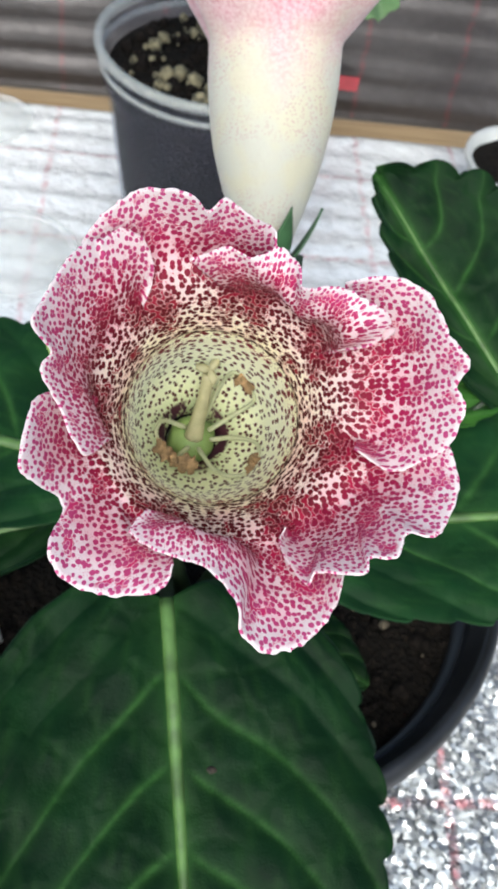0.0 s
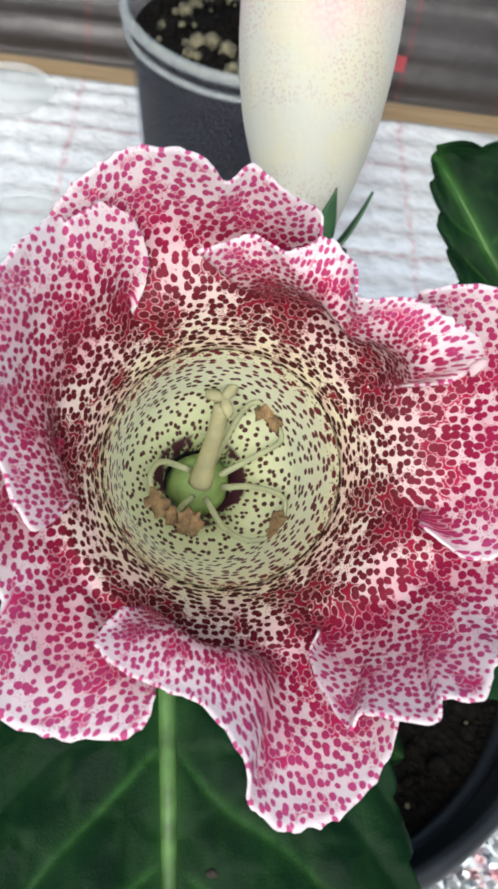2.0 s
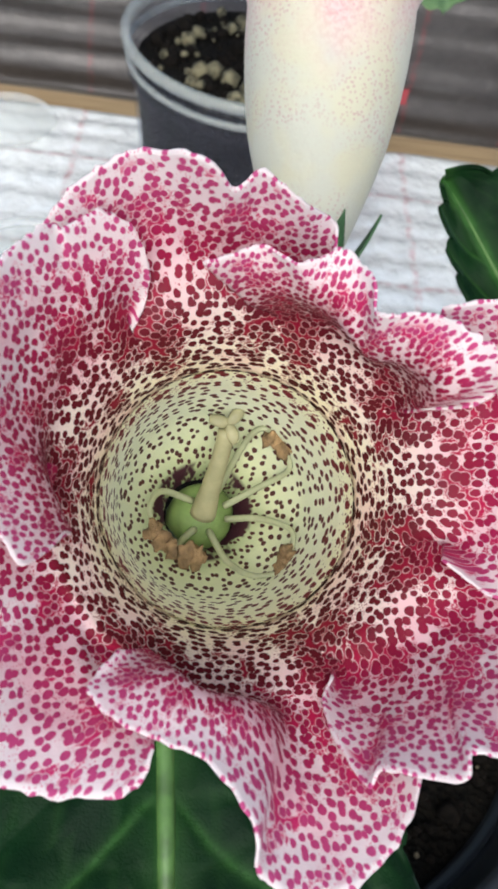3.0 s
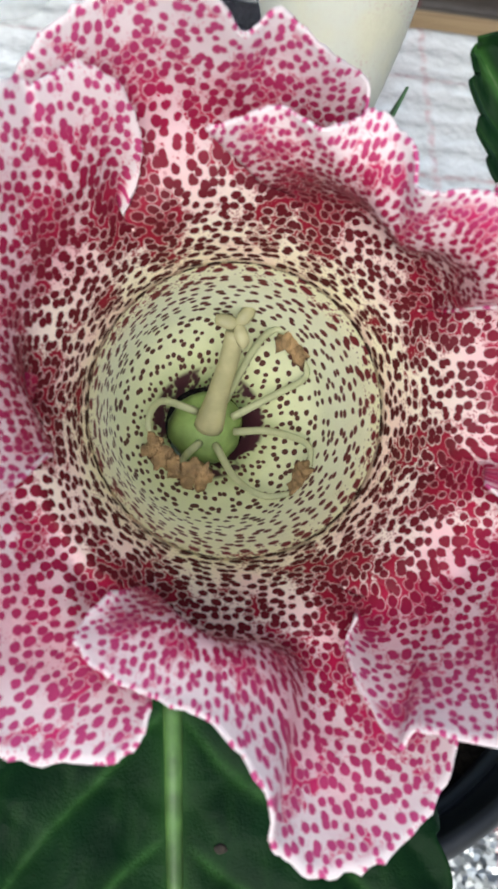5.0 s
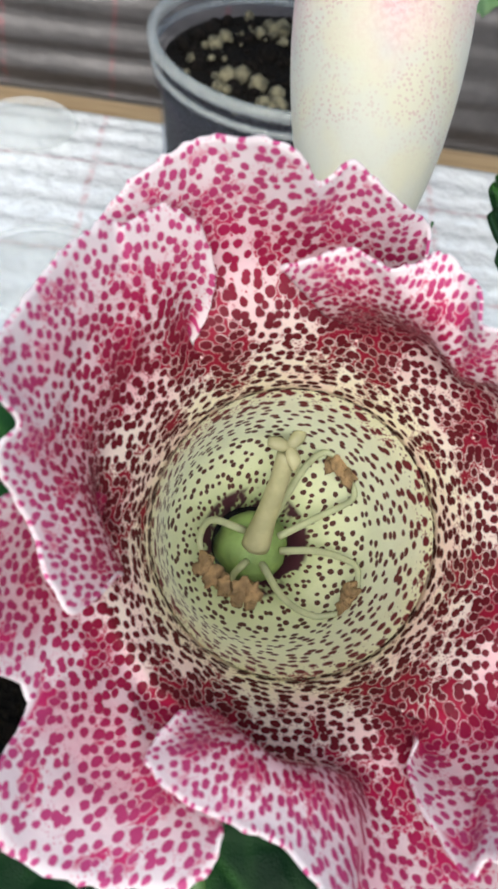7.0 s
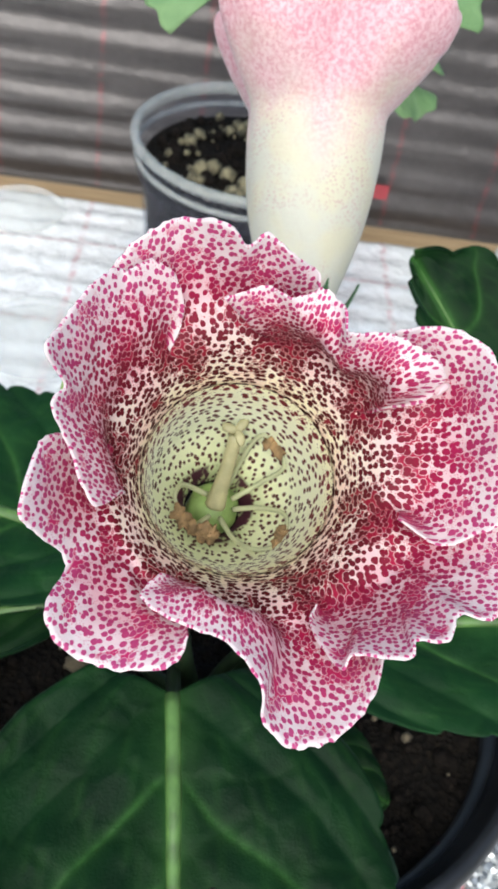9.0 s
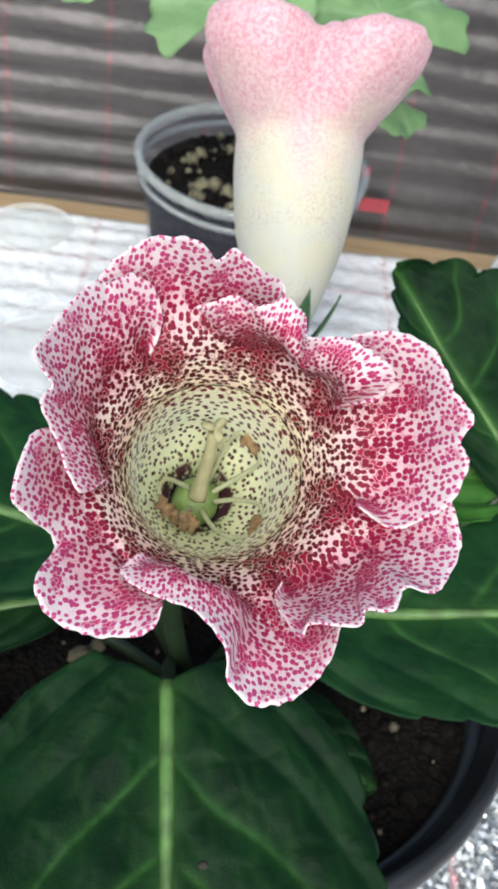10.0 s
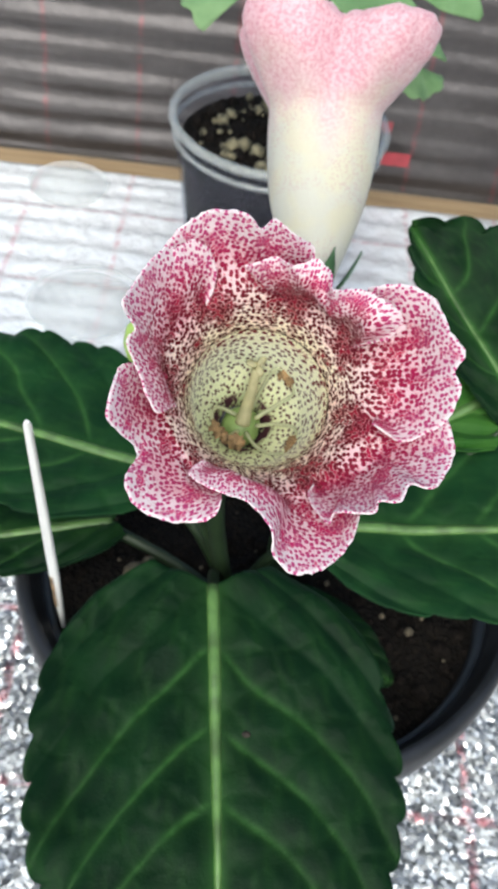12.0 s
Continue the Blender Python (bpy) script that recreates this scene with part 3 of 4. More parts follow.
flower = holder("gloxinia_flower", "open white gloxinia flower densely spotted crimson, with a speckled cream throat", "flower", FLOWER_AT)
LOBES = (PETAL_TOP, PETAL_UPPER_EAST, PETAL_EAST, PETAL_LOW_EAST, PETAL_TONGUE, PETAL_LOW_WEST, PETAL_WEST)
ENDS = ((125, 78), (78, 32), (32, -14), (-14, -58), (-58, -116), (-116, -180), (180, 125))
for k, (ribs, (first, last_angle)) in enumerate(zip(LOBES, ENDS)):
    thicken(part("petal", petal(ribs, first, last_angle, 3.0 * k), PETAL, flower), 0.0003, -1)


curl = blob((0.0007, 0.0013, 0.0007), 0.5, 6, 3)
bmesh.ops.transform(curl, matrix=Matrix.Translation(polar(24.6, 27.0, -3.6) * MM) @ Matrix.Rotation(radians(-55), 4, "Z"), verts=curl.verts)
part("curled_tip", curl, CURL, flower, "curled white tip of a lobe")
for a in (125, 78, 32, -14, -58):
    tip = blob((0.00016, 0.00016, 0.0003), 0.3, a, 1)
    bmesh.ops.translate(tip, verts=tip.verts, vec=polar(a, PART[0] - 0.2, PART[1] - 0.9) * MM)
    part("sinus_tip", tip, SINUS_TIP, flower, "tiny white tip between two lobes")


def throat():
    knots = [(5.0, -51.5), (6.2, -48.6), (8.2, -46.0), (10.2, -43.2), (11.9, -39.6), (12.7, -35.0), (13.4, -30.4), (14.0, -26.4), (14.7, -23.6)]
    line = spline([(r, 0, h) for r, h in knots], 6)
    rows, vals, run = [], [], 0.0
    for i, q in enumerate(line):
        t = i / (len(line) - 1)
        c = Vector((-1.4, -1.2, 0)).lerp(AXIS, min(1, t * 1.5))
        rows.append([(c + Vector((q.x * cos(SEAM + 2 * pi * j / 96), q.x * sin(SEAM + 2 * pi * j / 96), q.z + 0.25 * (1 - t) * noise.noise(Vector((i * 0.2, 3 * cos(2 * pi * j / 96), 3 * sin(2 * pi * j / 96)))))))* MM for j in range(97)])
        run = run + (q - line[i - 1]).length if i else 0.0
        vals.append([(t, (j / 96 - 0.5) * 2 * pi * 13.5, run) for j in range(97)])
    return sheet(rows, ("along", "across", "out"), vals)


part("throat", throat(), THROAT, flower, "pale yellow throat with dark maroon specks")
ovary_bm = blob((4.6 * MM, 4.6 * MM, 5.0 * MM), 0.12, 4, 3)
bmesh.ops.translate(ovary_bm, verts=ovary_bm.verts, vec=Vector((-1.4, -1.4, -50)) * MM)
part("ovary", ovary_bm, OVARY, flower, "green ovary")


def mm(*pts):
    return [Vector(p) * MM for p in pts]


pistil = part("pistil", tube(mm((-1.4, -1.2, -46), (-0.9, 2.0, -43), (-0.2, 6.0, -39.5), (0.2, 9.4, -36.8)), (0.0019, 0.0014, 0.0012, 0.0012)), PISTIL, flower, "cream pistil")
for a in (80, 200, 320):
    lobe = blob((0.0009, 0.0015, 0.0007), 0.3, a, 2)
    bmesh.ops.transform(lobe, matrix=Matrix.Translation(Vector((0.3, 10.2, -36.2)) * MM) @ Matrix.Rotation(radians(a), 4, "Z") @ Matrix.Translation((0, 0.0013, 0)), verts=lobe.verts)
    part("stigma_lobe", lobe, PISTIL, pistil)


def stamen(path, anther, spread, seed):
    s = part("filament", tube(mm(*path), (0.00050, 0.00042, 0.00032)), FILAMENT, flower, "ivory filament")
    for k, off in enumerate(spread):
        b = blob((0.0011, 0.0013, 0.0009), 0.9, seed + k, 3)
        for v in b.verts:
            v.co *= 1 + 0.25 * noise.noise(v.co * 2600 + Vector((seed, k, 0)))
        bmesh.ops.translate(b, verts=b.verts, vec=Vector(anther) * MM + Vector(off) * MM)
        part("anther", b, ANTHER, s, "dry brown anther")


stamen(((1.5, 0.0, -46), (5.5, 2.5, -43), (9.0, 4.9, -39.2), (8.1, 7.4, -38.0)), (7.2, 8.4, -37.8), ((-0.8, 0.5, 0), (0.8, -0.7, 0)), 1)
stamen(((0.5, 2.0, -46), (3.0, 8.0, -41), (4.7, 10.0, -37.8), (6.6, 9.6, -37.8)), (7.2, 8.4, -38.2), ((0.1, 0.9, 0),), 5)
stamen(((1.8, -1.8, -46), (6.0, -1.6, -43), (9.5, -3.0, -38.8), (9.7, -5.7, -37.9)), (8.9, -7.0, -37.8), ((0.3, 0.8, 0), (-0.4, -0.8, 0)), 9)
stamen(((-0.5, -3.5, -46), (1.6, -7.4, -42), (4.6, -9.2, -38.8), (8.0, -8.7, -37.9)), (8.5, -7.7, -38.0), ((0.2, -0.3, 0),), 13)
stamen(((-3.0, 0.5, -46), (-7.4, 1.4, -43), (-9.1, -0.8, -39.8), (-8.6, -3.4, -38.7)), (-8.2, -4.6, -38.6), ((-0.3, 0.7, 0), (0.5, -0.6, 0)), 17)
stamen(((-2.5, -3.4, -46), (-4.4, -5.0, -43), (-5.0, -5.9, -39.8), (-4.8, -6.5, -38.9)), (-4.6, -6.9, -38.6), ((-1.4, 0.6, 0), (0.4, 0.0, 0), (1.8, -0.3, 0)), 21)


def sepal_blade(length, width):
    rows = []
    for i in range(13):
        t = i / 12
        w = width * 0.5 * sin(pi * min(1, 0.18 + 0.82 * t)) ** 0.8 * (1 - t) ** 0.35
        rows.append([Vector((w * s, length * t, 0.18 * length * t * t - 0.15 * w * (1 - s * s))) for s in (-1, -0.6, -0.2, 0.2, 0.6, 1)])
    return sheet(rows)


for k in range(5):
    bm = sepal_blade(0.021, 0.009)
    bmesh.ops.transform(bm, matrix=Matrix.Translation(Vector((-1.4, -1.4, -54)) * MM) @ Matrix.Rotation(2 * pi * k / 5, 4, "Z") @ Matrix.Translation((0, 0.011, 0)) @ Matrix.Rotation(radians(35), 4, "X"), verts=bm.verts)
    thicken(part("sepal", bm, SEPAL, flower), 0.0006)


# ---- the plant in its pot ----
pot = holder("flower_pot", "round black plastic flower pot with a rolled rim", "pot")
part("pot_wall", lathe([(0.0, 0.002), (0.058, 0.002), (0.062, 0.004), (0.078, 0.098), (0.0805, 0.1), (0.0805, 0.108), (0.0835, 0.109), (0.0835, 0.112), (0.0785, 0.112), (0.076, 0.1), (0.06, 0.006), (0.0, 0.006)], 96), POT, pot)
part("rim", lathe([(0.0810, 0.107), (0.0868, 0.107), (0.0885, 0.1085), (0.0893, 0.114), (0.0893, 0.1205), (0.0882, 0.1235), (0.0862, 0.1245), (0.0845, 0.1232), (0.0838, 0.119), (0.0815, 0.117), (0.0795, 0.107), (0.0810, 0.107)], 96), POT, pot, "smooth rolled rim")


def soil_disc(radius, height, bump, seed, rings=26, spokes=72):
    bm = bmesh.new()
    mid = bm.verts.new((0, 0, height))
    before = None
    for i in range(1, rings + 1):
        r = radius * i / rings
        ring = []
        for j in range(spokes):
            a = 2 * pi * j / spokes
            x, y = r * cos(a), r * sin(a)
            z = height + bump * noise.noise(Vector((x * 70, y * 70, seed))) + 0.5 * bump * noise.noise(Vector((x * 260, y * 260, seed)))
            ring.append(bm.verts.new((x, y, z)))
        for j in range(spokes):
            b = (j + 1) % spokes
            bm.faces.new((before[j], ring[j], ring[b], before[b]) if before else (mid, ring[j], ring[b]))
        before = ring
    return bm


def crumbs(count, radius, height, small, large, seed):
    rnd = random.Random(seed)
    bm = bmesh.new()
    for k in range(count):
        r, a, s = radius * sqrt(rnd.random()), rnd.uniform(0, 2 * pi), rnd.uniform(small, large) * rnd.random() ** 0.5
        lump = bmesh.ops.create_icosphere(bm, subdivisions=1, radius=s)["verts"]
        c = Vector((r * cos(a), r * sin(a), height + s * 0.3))
        for v in lump:
            v.co = v.co * (1 + 0.35 * noise.noise(v.co * 900 + Vector((k, 0, 0)))) + c
    return bm


soil = thing("soil", soil_disc(0.0795, 0.106, 0.003, 1), SOIL, "dark peaty potting soil filling the black pot", "soil", "stuff")
thing("soil_clumps", crumbs(420, 0.076, 0.106, 0.0012, 0.0035, 4), CLUMP, "dark crumbs of soil lying in the black pot", "soil", "stuff")
thing("grit", crumbs(70, 0.074, 0.1075, 0.0006, 0.0019, 8), CRUMB, "pale grit scattered over the dark soil", "grit", "stuff")
for k, (x, y, s) in enumerate(((-0.047, -0.0085, 0.0042), (-0.043, -0.004, 0.0028))):
    b = blob((s, s * 0.8, s * 0.7), 0.5, k, 2)
    bmesh.ops.translate(b, verts=b.verts, vec=(x, y, 0.109))
    thing("pebble", b, CRUMB, "pale brown pebble on the soil", "pebble", group="pebbles in the pot")


def leaf_blade(length, width, left=1.0, right=1.0, droop=0.1, cup=0.0, pairs=5, teeth=11, seed=0, quilt=0.0026, heart=0.35, rise=0.8, notch=0.05):
    """A blade along +y, facing +z, with a scalloped hem, sunk veins and quilted fields."""
    rows, vals = [], []
    n, m = 150, 110
    for i in range(n + 1):
        t = i / n
        f = sqrt(1 - ((0.42 - t) / 0.44) ** 3) if t < 0.42 else max(0.0, cos(pi / 2 * (t - 0.42) / 0.58)) ** 0.62
        f = max(f, 0.002)
        row, val = [], []
        for j in range(m + 1):
            s = -1 + 2 * j / m
            e = abs(s)
            half = width / 2 * f * (left if s < 0 else right)
            scal = abs(sin(pi * teeth * (t - 0.07 * e))) ** 0.6
            x = s * half * (1 + notch * (scal - 0.7) * e ** 5)
            y = t - heart * 0.16 * e * (1 - t) ** 6 + max(0.012, 0.4 * notch) * (scal - 0.7) * e ** 5
            q = (t - rise * (0.34 * e + 0.20 * e ** 2.6) * f ** 0.5) * (pairs + 1.5) + 0.22 * noise.noise(Vector((s * 2.2, t * 4, seed + 2)))
            near = abs(q - round(q))
            k = 0 < round(q) <= pairs
            vein = (exp(-(near / (0.035 + 0.03 * (1 - e))) ** 2) * (0.55 - 0.35 * e) + 0.14 * exp(-(near / 0.15) ** 2)) * k * (0.55 + 0.45 * min(1, e * 6))
            sub = abs(sin(pi * (e * 5.5 + 0.35 * round(q)))) ** 14 * 0.12 * (near > 0.08)
            rib = max(exp(-((x / (0.0013 + 0.0010 * (1 - t))) ** 2)), 0.3 * exp(-((x / (0.0020 + 0.004 * (1 - t))) ** 2)))
            field = min(1, near * 2.6) ** 0.7 * min(1, e * 5)
            z = quilt * field * (0.5 + 0.5 * e) + 0.45 * quilt * noise.noise(Vector((x * 90, y * length * 90, seed)))
            z += cup * width * e * e - droop * length * t * t + 0.04 * width * noise.noise(Vector((s * 1.3, t * 2.5, seed + 4)))
            z += 0.012 * width * e ** 3 * sin(2 * pi * (teeth * 0.33 * t + 0.3 * s))
            row.append(Vector((x, y * length, z)))
            val.append((min(1.0, max(vein, rib, sub)), e))
        rows.append(row)
        vals.append(val)
    return sheet(rows, ("vein", "hem"), vals)


def scar(ob, x, y, z, s):
    bm = blob((s, s * 0.8, 0.0004), 0.4, 2, 2)
    bmesh.ops.translate(bm, verts=bm.verts, vec=(x, y, z))
    part("scar", bm, SCAR, ob, "small brown scar")


def leaf(base, tip, face, width, label, stalk=None, material=LEAF, group="leaves of the flowering plant", rib_r=0.0021, **shape):
    base, tip, face = Vector(base), Vector(tip), Vector(face)
    y = (tip - base).normalized()
    x = y.cross(face).normalized()
    z = x.cross(y)
    at = Matrix((x, y, z)).transposed().to_4x4()
    at.translation = base
    ob = holder("leaf", label, "leaf", at, group)
    length = (tip - base).length
    droop = shape.get("droop", 0.1)
    thicken(part("blade", leaf_blade(length, width, **shape), material, ob), 0.0007, -1)
    quilt, seed = shape.get("quilt", 0.0026), shape.get("seed", 0)
    path = []
    for k in range(15):
        t = 0.95 * k / 14
        lift = 0.45 * quilt * noise.noise(Vector((0, t * length * 90, seed))) + 0.04 * width * noise.noise(Vector((0, t * 2.5, seed + 4)))
        path.append((0, length * t, lift - droop * length * t * t - 0.0005 * (1 - t)))
    part("midrib", tube(path, (rib_r, rib_r * 0.9, rib_r * 0.66, rib_r * 0.36, rib_r * 0.12), 3), RIB, ob, "raised pale green midrib")
    if stalk:
        inv = at.inverted()
        part("petiole", tube([inv @ Vector(p) for p in stalk] + [Vector((0, 0.004, -0.0004))], (rib_r * 0.95, rib_r * 0.9, rib_r), 8), STALK, ob, "fleshy green leaf stalk")
    return ob


CROWN = (-0.012, -0.018, 0.108)
front = leaf((-0.0200, -0.041, 0.1525), (-0.005, -0.170, 0.122), (0, 0.22, 1), 0.107, "broad dark green velvety leaf reaching over the pot rim", ((-0.016, -0.018, 0.108), (-0.0195, -0.024, 0.135)), droop=0.07, seed=1, rib_r=0.0021, pairs=5, quilt=0.0022, left=0.97, right=0.96)
scar(front, -0.0085, 0.044, 0.0, 0.0012)
leaf((0.016, -0.017, 0.158), (0.138, -0.008, 0.162), (0.05, -0.12, 1), 0.088, "long dark green velvety leaf with a pale midrib over the soil", (CROWN, (-0.002, -0.019, 0.14)), material=LEAF_LIT, droop=0.05, seed=2, left=1.05, right=0.72, pairs=4, quilt=0.0014)
leaf((0.0803, 0.0213, 0.1733), (0.0355, 0.074, 0.2100), (-0.25, -0.45, 0.85), 0.078, "upright dark green leaf with a scalloped edge", ((0.0, -0.005, 0.108), (0.04, 0.005, 0.145)), rib_r=0.0011, droop=0.02, seed=3, left=0.30, right=1.0, pairs=3, quilt=0.0013, notch=0.13, teeth=9)
leaf((0.048, 0.022, 0.167), (0.110, 0.054, 0.186), (-0.1, -0.35, 0.9), 0.034, "young yellowish green leaf between darker leaves", ((0.0, -0.008, 0.108), (0.022, 0.002, 0.136)), material=LEAF_YOUNG, droop=0.03, seed=9, pairs=4)
leaf((-0.042, -0.006, 0.164), (-0.150, 0.022, 0.162), (0.0, -0.1, 1), 0.088, "dark green velvety leaf beside the white plant label", (CROWN, (-0.026, -0.016, 0.145)), material=LEAF_LIT, droop=0.06, seed=4, left=0.66, right=0.95, quilt=0.0015, pairs=4)
leaf((-0.056, -0.004, 0.131), (-0.145, -0.024, 0.124), (0, -0.1, 1), 0.052, "small shaded dark green leaf over the pot rim", (CROWN, (-0.034, -0.012, 0.122)), droop=0.05, seed=5, pairs=4, quilt=0.0015, left=0.62)
leaf((0.002, -0.022, 0.117), (0.043, -0.044, 0.113), (0, 0, 1), 0.032, "small dark green leaf low over the soil", (CROWN, (-0.004, -0.018, 0.117)), droop=0.05, seed=6, quilt=0.0007, pairs=3, notch=0.01)

pedicel = thing("flower_stalk", tube(((-0.012, -0.018, 0.108), (-0.019, -0.026, 0.15), (-0.022, -0.036, 0.19), (-0.0188, -0.0485, 0.2295)), (0.0030, 0.0027, 0.0025, 0.0034), 8), STALK, "hairy green stalk bearing the spotted flower", "stalk")

bud = holder("flower_bud", "closed yellow green flower bud on a dark stalk", "bud", Matrix.Translation((-0.0455, -0.03, 0.237)))
part("bud_body", blob((0.0034, 0.0034, 0.0064), 0.12, 3, 3), BUD, bud)
part("bud_stalk", tube(((0, 0, -0.006), (0.006, 0.004, -0.03), (0.018, 0.008, -0.07), (0.033, 0.012, -0.124)), (0.0016, 0.0018, 0.002), 8), STALK, bud)

tag_at = Matrix.Translation((-0.0685, -0.0314, 0.1))
label_stick = holder("plant_label", "narrow white plastic plant label stuck in the soil, stained brown below", "plant label", tag_at)
stick = bmesh.new()
ends = []
for h, w, d in ((0.0, 0.0004, 0.0004), (0.02, 0.0011, 0.0006), (0.045, 0.0017, 0.0007), (0.075, 0.0016, 0.0007), (0.11, 0.0012, 0.0007), (0.1275, 0.0010, 0.0007), (0.129, 0.0006, 0.0005)):
    ends.append([stick.verts.new((x * w, y * d, h)) for x, y in ((-1, -0.6), (-0.8, -1), (0.8, -1), (1, -0.6), (1, 0.6), (0.8, 1), (-0.8, 1), (-1, 0.6))])
for low, high in zip(ends, ends[1:]):
    for j in range(8):
        stick.faces.new((low[j], low[(j + 1) % 8], high[(j + 1) % 8], high[j]))
stick.faces.new(ends[0][::-1])
stick.faces.new(ends[-1])
bmesh.ops.transform(stick, matrix=Matrix.Rotation(radians(9), 4, "X") @ Matrix.Rotation(radians(-25), 4, "Z"), verts=stick.verts)
part("blade", stick, WHITE_PLASTIC, label_stick, smooth=False)
stain = box(-0.0016, 0.0002, -0.00078, 0.00078, 0.024, 0.046, 0.0003)
bmesh.ops.transform(stain, matrix=Matrix.Rotation(radians(9), 4, "X") @ Matrix.Rotation(radians(-25), 4, "Z"), verts=stain.verts)
part("stain", stain, RUST, label_stick, "brown soil stain", smooth=False)


# ---- the second flower, seen from behind ----
def trumpet(length, lobes=5, turn=0.0):
    """A flower's tube along +z with reflexed lobes."""
    rows, vals = [], []
    n, m = 56, 140
    for i in range(n + 1):
        t = i / n
        row, val = [], []
        for j in range(m):
            a = 2 * pi * j / m
            c = 0.5 + 0.5 * cos(lobes * (a - turn))
            body = min(1, t / 0.6)
            r = 0.0045 + 0.0130 * sin(body * pi / 2) ** 0.95
            z, q = length * body, 0.0
            if t > 0.6:
                q = (t - 0.6) / 0.4
                r += 0.0134 * sin(0.82 * pi * q ** 1.02) * (0.62 + 0.38 * c ** 0.5)
                z += 0.0262 * sin(0.5 * pi * q) * (0.87 + 0.13 * c ** 0.4)
                r -= 0.0042 * (1 - c) ** 3 * min(1, 2 * q)
                r += (0.0016 * noise.noise(Vector((3 * cos(a), 3 * sin(a), q * 2))) + 0.0018 * q * noise.noise(Vector((7 * cos(a), 7 * sin(a), q * 3)))) * q
            r -= 0.0022 * (1 - c) ** 2 * min(1, max(0, (t - 0.3) / 0.4))
            p = Vector((r * cos(a), r * sin(a), z))
            p += Vector((-0.0026 * q * (1 - cos(a)), 0, 0.0022 * q * noise.noise(p * 220) + 0.0018 * q * cos(a)))
            row.append(p)
            val.append((t + 0.10 * (1 - c) ** 2 * min(1, max(0, (t - 0.2) / 0.3)),))
        rows.append(row)
        vals.append(val)
    return sheet(rows, ("along",), vals, True)


B0, B1 = Vector((0.0000, 0.030, 0.2105)), Vector((-0.0019, 0.066, 0.2572))
z = (B1 - B0).normalized()
x = Vector((0, -1, 0.6)).cross(z).normalized()
back_at = Matrix((x, z.cross(x), z)).transposed().to_4x4()
back_at.translation = B0
back_flower = holder("gloxinia_flower", "gloxinia flower turned away, with a cream tube and pink curled lobes", "flower", back_at)
thicken(part("corolla", trumpet((B1 - B0).length * 0.92, 4, radians(45)), BACK, back_flower), 0.0005, 1)
for k in range(5):
    bm = sepal_blade(0.019, 0.007)
    bmesh.ops.transform(bm, matrix=Matrix.Rotation(2 * pi * k / 5 + 0.35, 4, "Z") @ Matrix.Translation((0, 0.005, -0.002)) @ Matrix.Rotation(radians(48), 4, "X"), verts=bm.verts)
    thicken(part("sepal", bm, SEPAL, back_flower), 0.0006)
inv = back_at.inverted()
part("stalk", tube([inv @ Vector(p) for p in ((0.0, -0.008, 0.108), (0.003, 0.002, 0.15), (0.008, 0.018, 0.19), (0.007, 0.0305, 0.2125))], (0.003, 0.0028, 0.0026, 0.0036), 8), STALK, back_flower, "green flower stalk")


# ---- the cup of soil and the plant in it ----
CUP = Vector((-0.0065, 0.281, 0.0))
cup = holder("plastic_cup", "cloudy clear plastic cup filled with dark soil", "cup", Matrix.Translation(CUP))
part("cup_wall", lathe([(0.0, 0.0022), (0.040, 0.0022), (0.0425, 0.004), (0.0556, 0.114), (0.0578, 0.1155), (0.0578, 0.118), (0.0560, 0.1195), (0.0565, 0.122), (0.0575, 0.124), (0.0575, 0.130), (0.0565, 0.130), (0.0555, 0.123), (0.0415, 0.005), (0.0, 0.004)], 96), CLEAR, cup)
part("rim", lathe([(0.0568, 0.1300), (0.0595, 0.1300), (0.0611, 0.1318), (0.0612, 0.1340), (0.0595, 0.1355), (0.0572, 0.1350), (0.0562, 0.1330), (0.0568, 0.1300)], 96), CLOUDY, cup, "rolled whitish rim")
part("ridge", lathe([(0.0572, 0.1225), (0.0590, 0.1227), (0.0593, 0.1240), (0.0590, 0.1253), (0.0575, 0.1256), (0.0572, 0.1225)], 96), CLOUDY, cup, "thin raised ridge below the rim")
inner = thing("soil", lathe([(0.0, 0.005), (0.0405, 0.0055), (0.0540, 0.1185), (0.051, 0.1200), (0.0, 0.1200)], 64), SOIL, "dark soil inside the clear cup", "soil", "stuff")
inner.location = CUP
lumps = thing("soil_clumps", crumbs(260, 0.048, 0.1200, 0.0015, 0.005, 21), CLUMP, "coarse dark clumps of soil in the cup", "soil", "stuff")
lumps.location = CUP
pale = thing("grit", crumbs(90, 0.046, 0.1215, 0.0015, 0.0055, 33), CLOD, "pale clods on the soil in the cup", "grit", "stuff")
pale.location = CUP


def round_leaf(radius, lobes, seed):
    rows, vals = [], []
    for i in range(19):
        t = i / 18
        row, val = [], []
        for j in range(97):
            a = radians(-160 + 320 * j / 96)
            wave = 1 + 0.13 * abs(cos(lobes * a / 2)) ** 0.7 - 0.085 * abs(cos(lobes * 1.5 * a)) ** 2.5
            r = radius * t * wave
            z = 0.12 * radius * t * t * cos(lobes * a) + 0.10 * radius * noise.noise(Vector((cos(a) * 2 * t, sin(a) * 2 * t, seed)))
            row.append(Vector((r * sin(a), r * cos(a), z)))
            val.append((exp(-((((lobes * a / (2 * pi)) % 1) - 0.5) / 0.05) ** 2) * 0.5, t))
        rows.append(row)
        vals.append(val)
    return sheet(rows, ("vein", "hem"), vals)


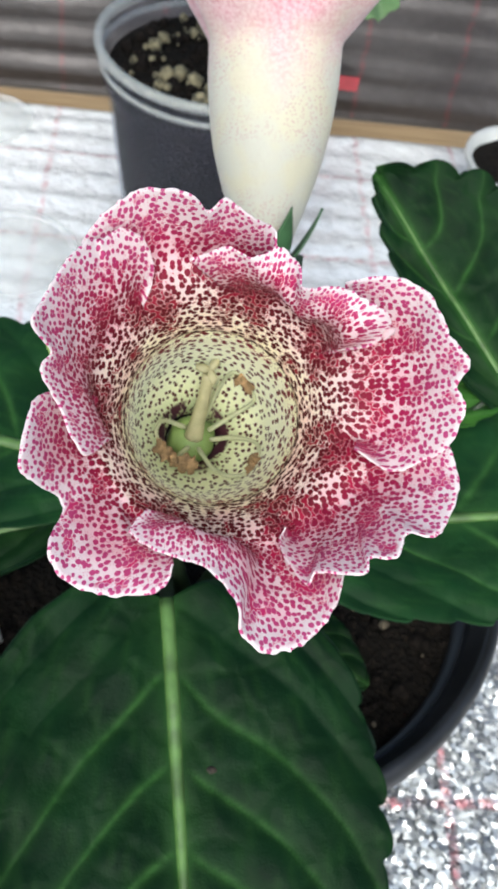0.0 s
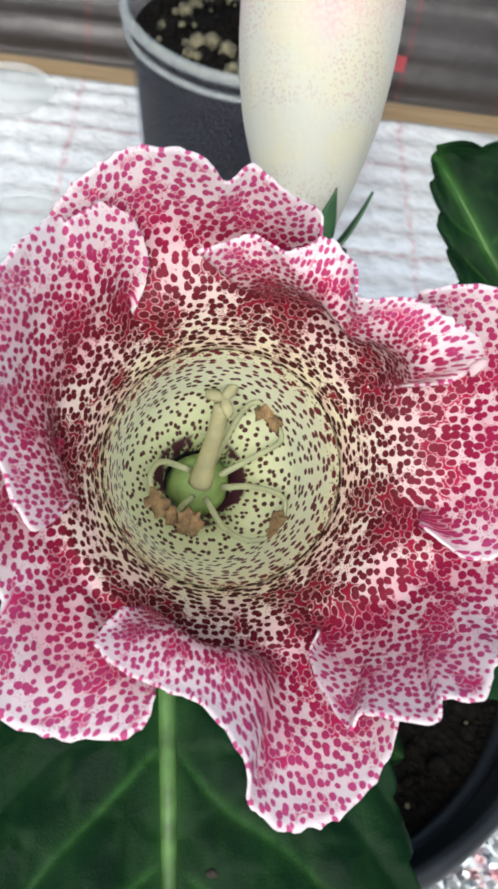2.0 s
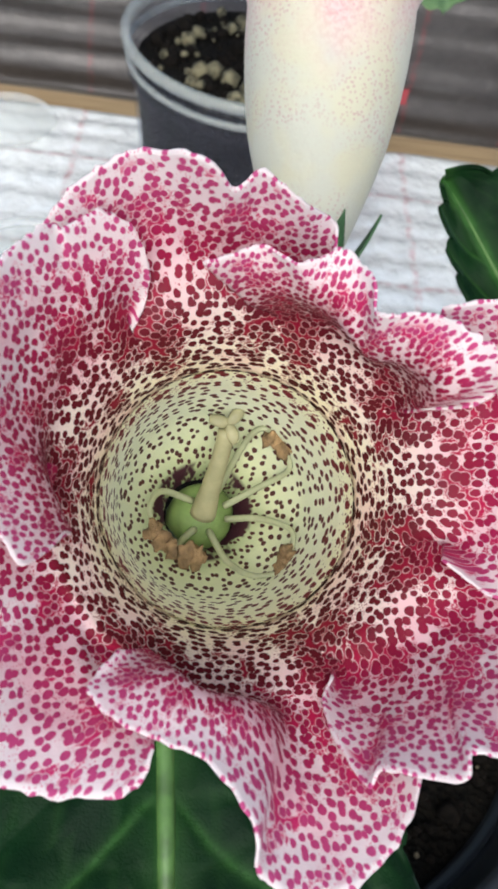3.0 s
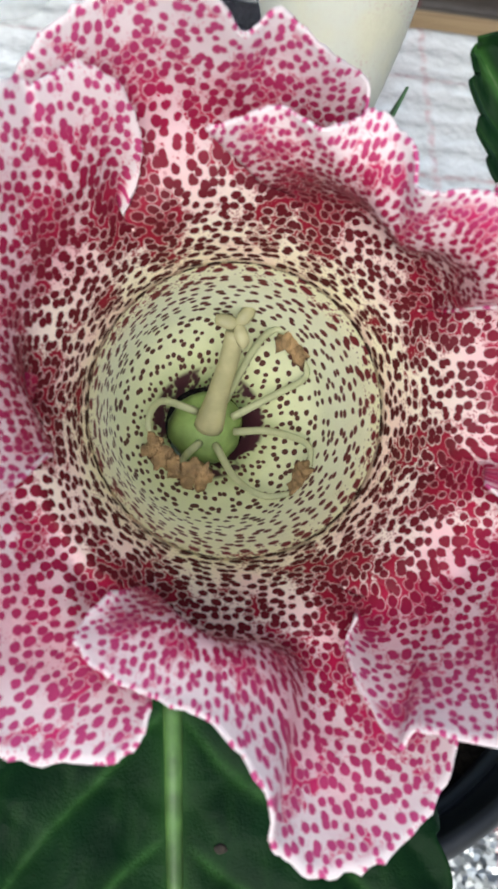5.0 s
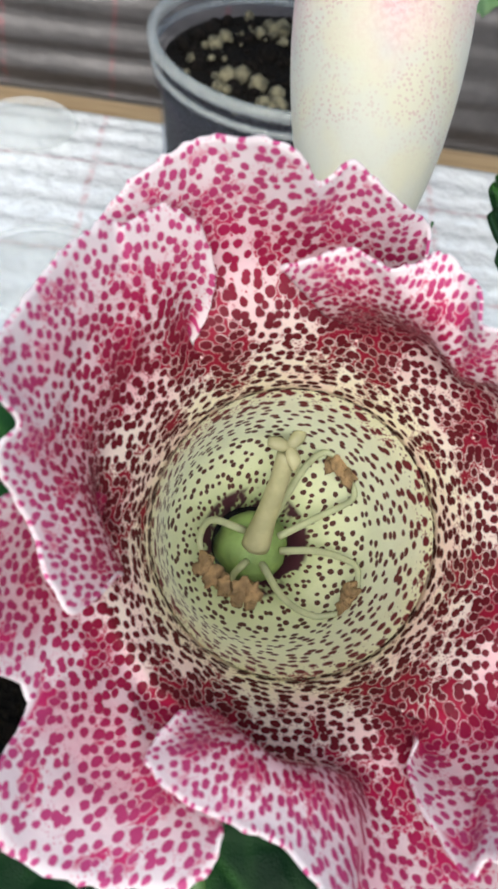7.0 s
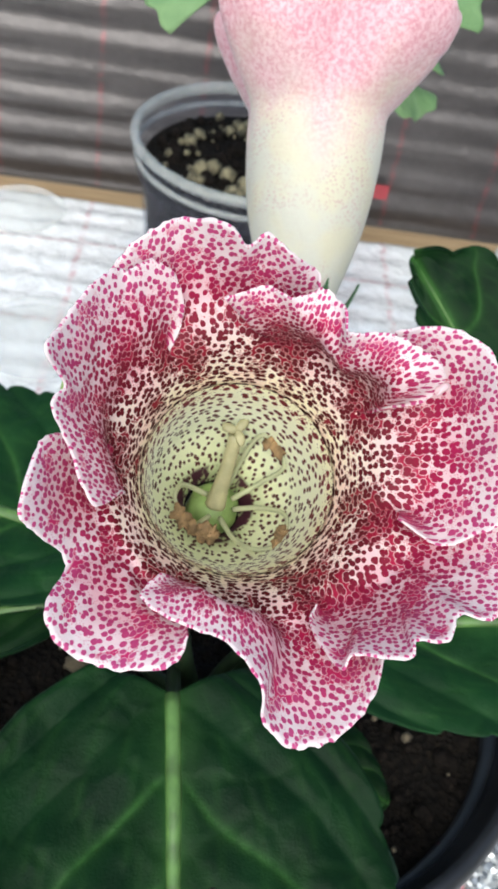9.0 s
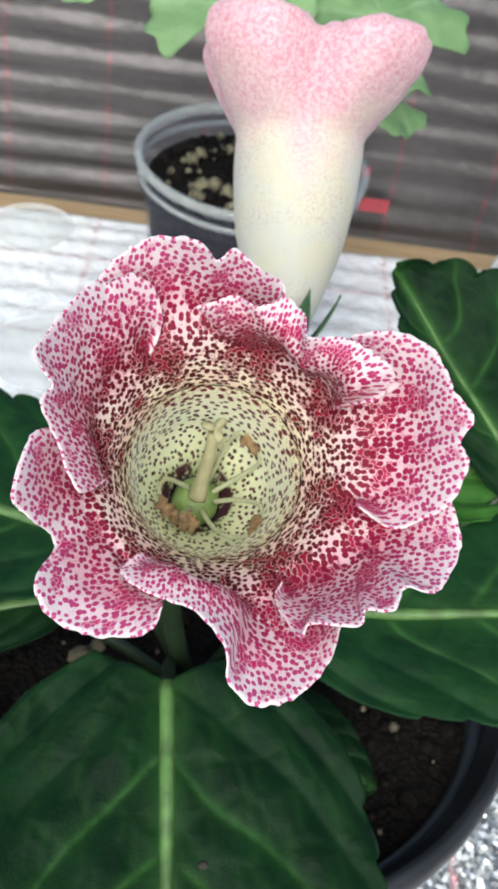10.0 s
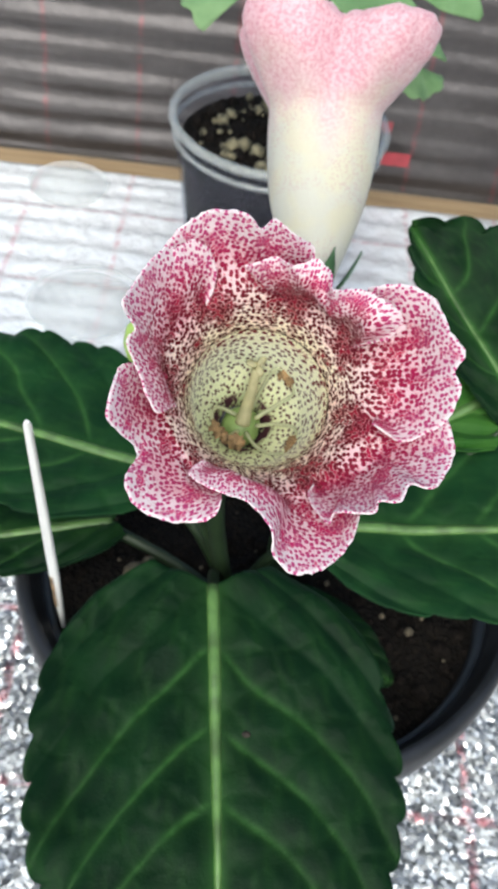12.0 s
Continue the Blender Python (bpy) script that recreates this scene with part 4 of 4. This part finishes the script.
cup_plant = holder("geranium", "young pale green geranium with scalloped leaves growing in the cup", "plant", Matrix.Translation((0.012, 0.290, 0.1)))
part("stem", tube(((0, 0, 0), (0.001, 0.002, 0.05), (-0.001, -0.006, 0.10)), (0.0028, 0.0025, 0.002), 8), STALK, cup_plant)
for k, (at, face, r) in enumerate((((-0.026, 0.217, 0.232), (-0.2, -0.55, 0.85), 0.032), ((0.036, 0.220, 0.232), (0.2, -0.5, 0.85), 0.033), ((0.050, 0.225, 0.197), (0.5, -0.5, 0.7), 0.015), ((-0.085, 0.225, 0.236), (-0.3, -0.4, 0.85), 0.02), ((0.0, 0.25, 0.245), (0, -0.4, 0.9), 0.024))):
    face = Vector(face).normalized()
    bm = round_leaf(r, 5, k)
    local = Vector(at) - Vector((0.012, 0.290, 0.1))
    m = Matrix.Translation(local) @ face.to_track_quat("Z", "Y").to_matrix().to_4x4() @ Matrix.Rotation(radians(40 * k), 4, "Z")
    bmesh.ops.transform(bm, matrix=m, verts=bm.verts)
    blade = thicken(part("leaf", bm, LEAF_PALE, cup_plant), 0.0005)
    part("petiole", tube(((0, -0.002, 0.06 + 0.008 * k), local * 0.5 + Vector((0, 0, 0.045)), local), (0.0013, 0.0011, 0.001), 8), STALK, blade)

small = holder("small_pot", "small white plastic pot of dark soil", "pot", Matrix.Translation((0.1895, 0.331, 0.0)))
part("pot_wall", lathe([(0.0, 0.002), (0.026, 0.002), (0.0345, 0.048), (0.037, 0.0485), (0.0375, 0.051), (0.036, 0.052), (0.033, 0.050), (0.025, 0.004), (0.0, 0.004)], 64), DULL_WHITE, small)
s2 = thing("soil", soil_disc(0.0325, 0.044, 0.002, 5, 12, 40), SOIL, "dark soil in the small white pot", "soil", "stuff")
s2.location = (0.1895, 0.331, 0)
for cx, cy, r in ((-0.147, 0.392, 0.028), (-0.113, 0.262, 0.036)):
    saucer = holder("saucer", "flat clear plastic saucer on the foil mat", "saucer", Matrix.Translation((cx, cy, 0)), "saucers on the mat")
    part("dish", lathe([(0.0, 0.0042), (r * 0.9, 0.0042), (r * 0.9, 0.0034), (0.0, 0.0034)], 64), FILM, saucer)
    part("rim", lathe([(r * 0.9, 0.0034), (r, 0.0066), (r * 1.02, 0.0062), (r * 0.93, 0.0032), (r * 0.9, 0.0034)], 64), FILM, saucer)
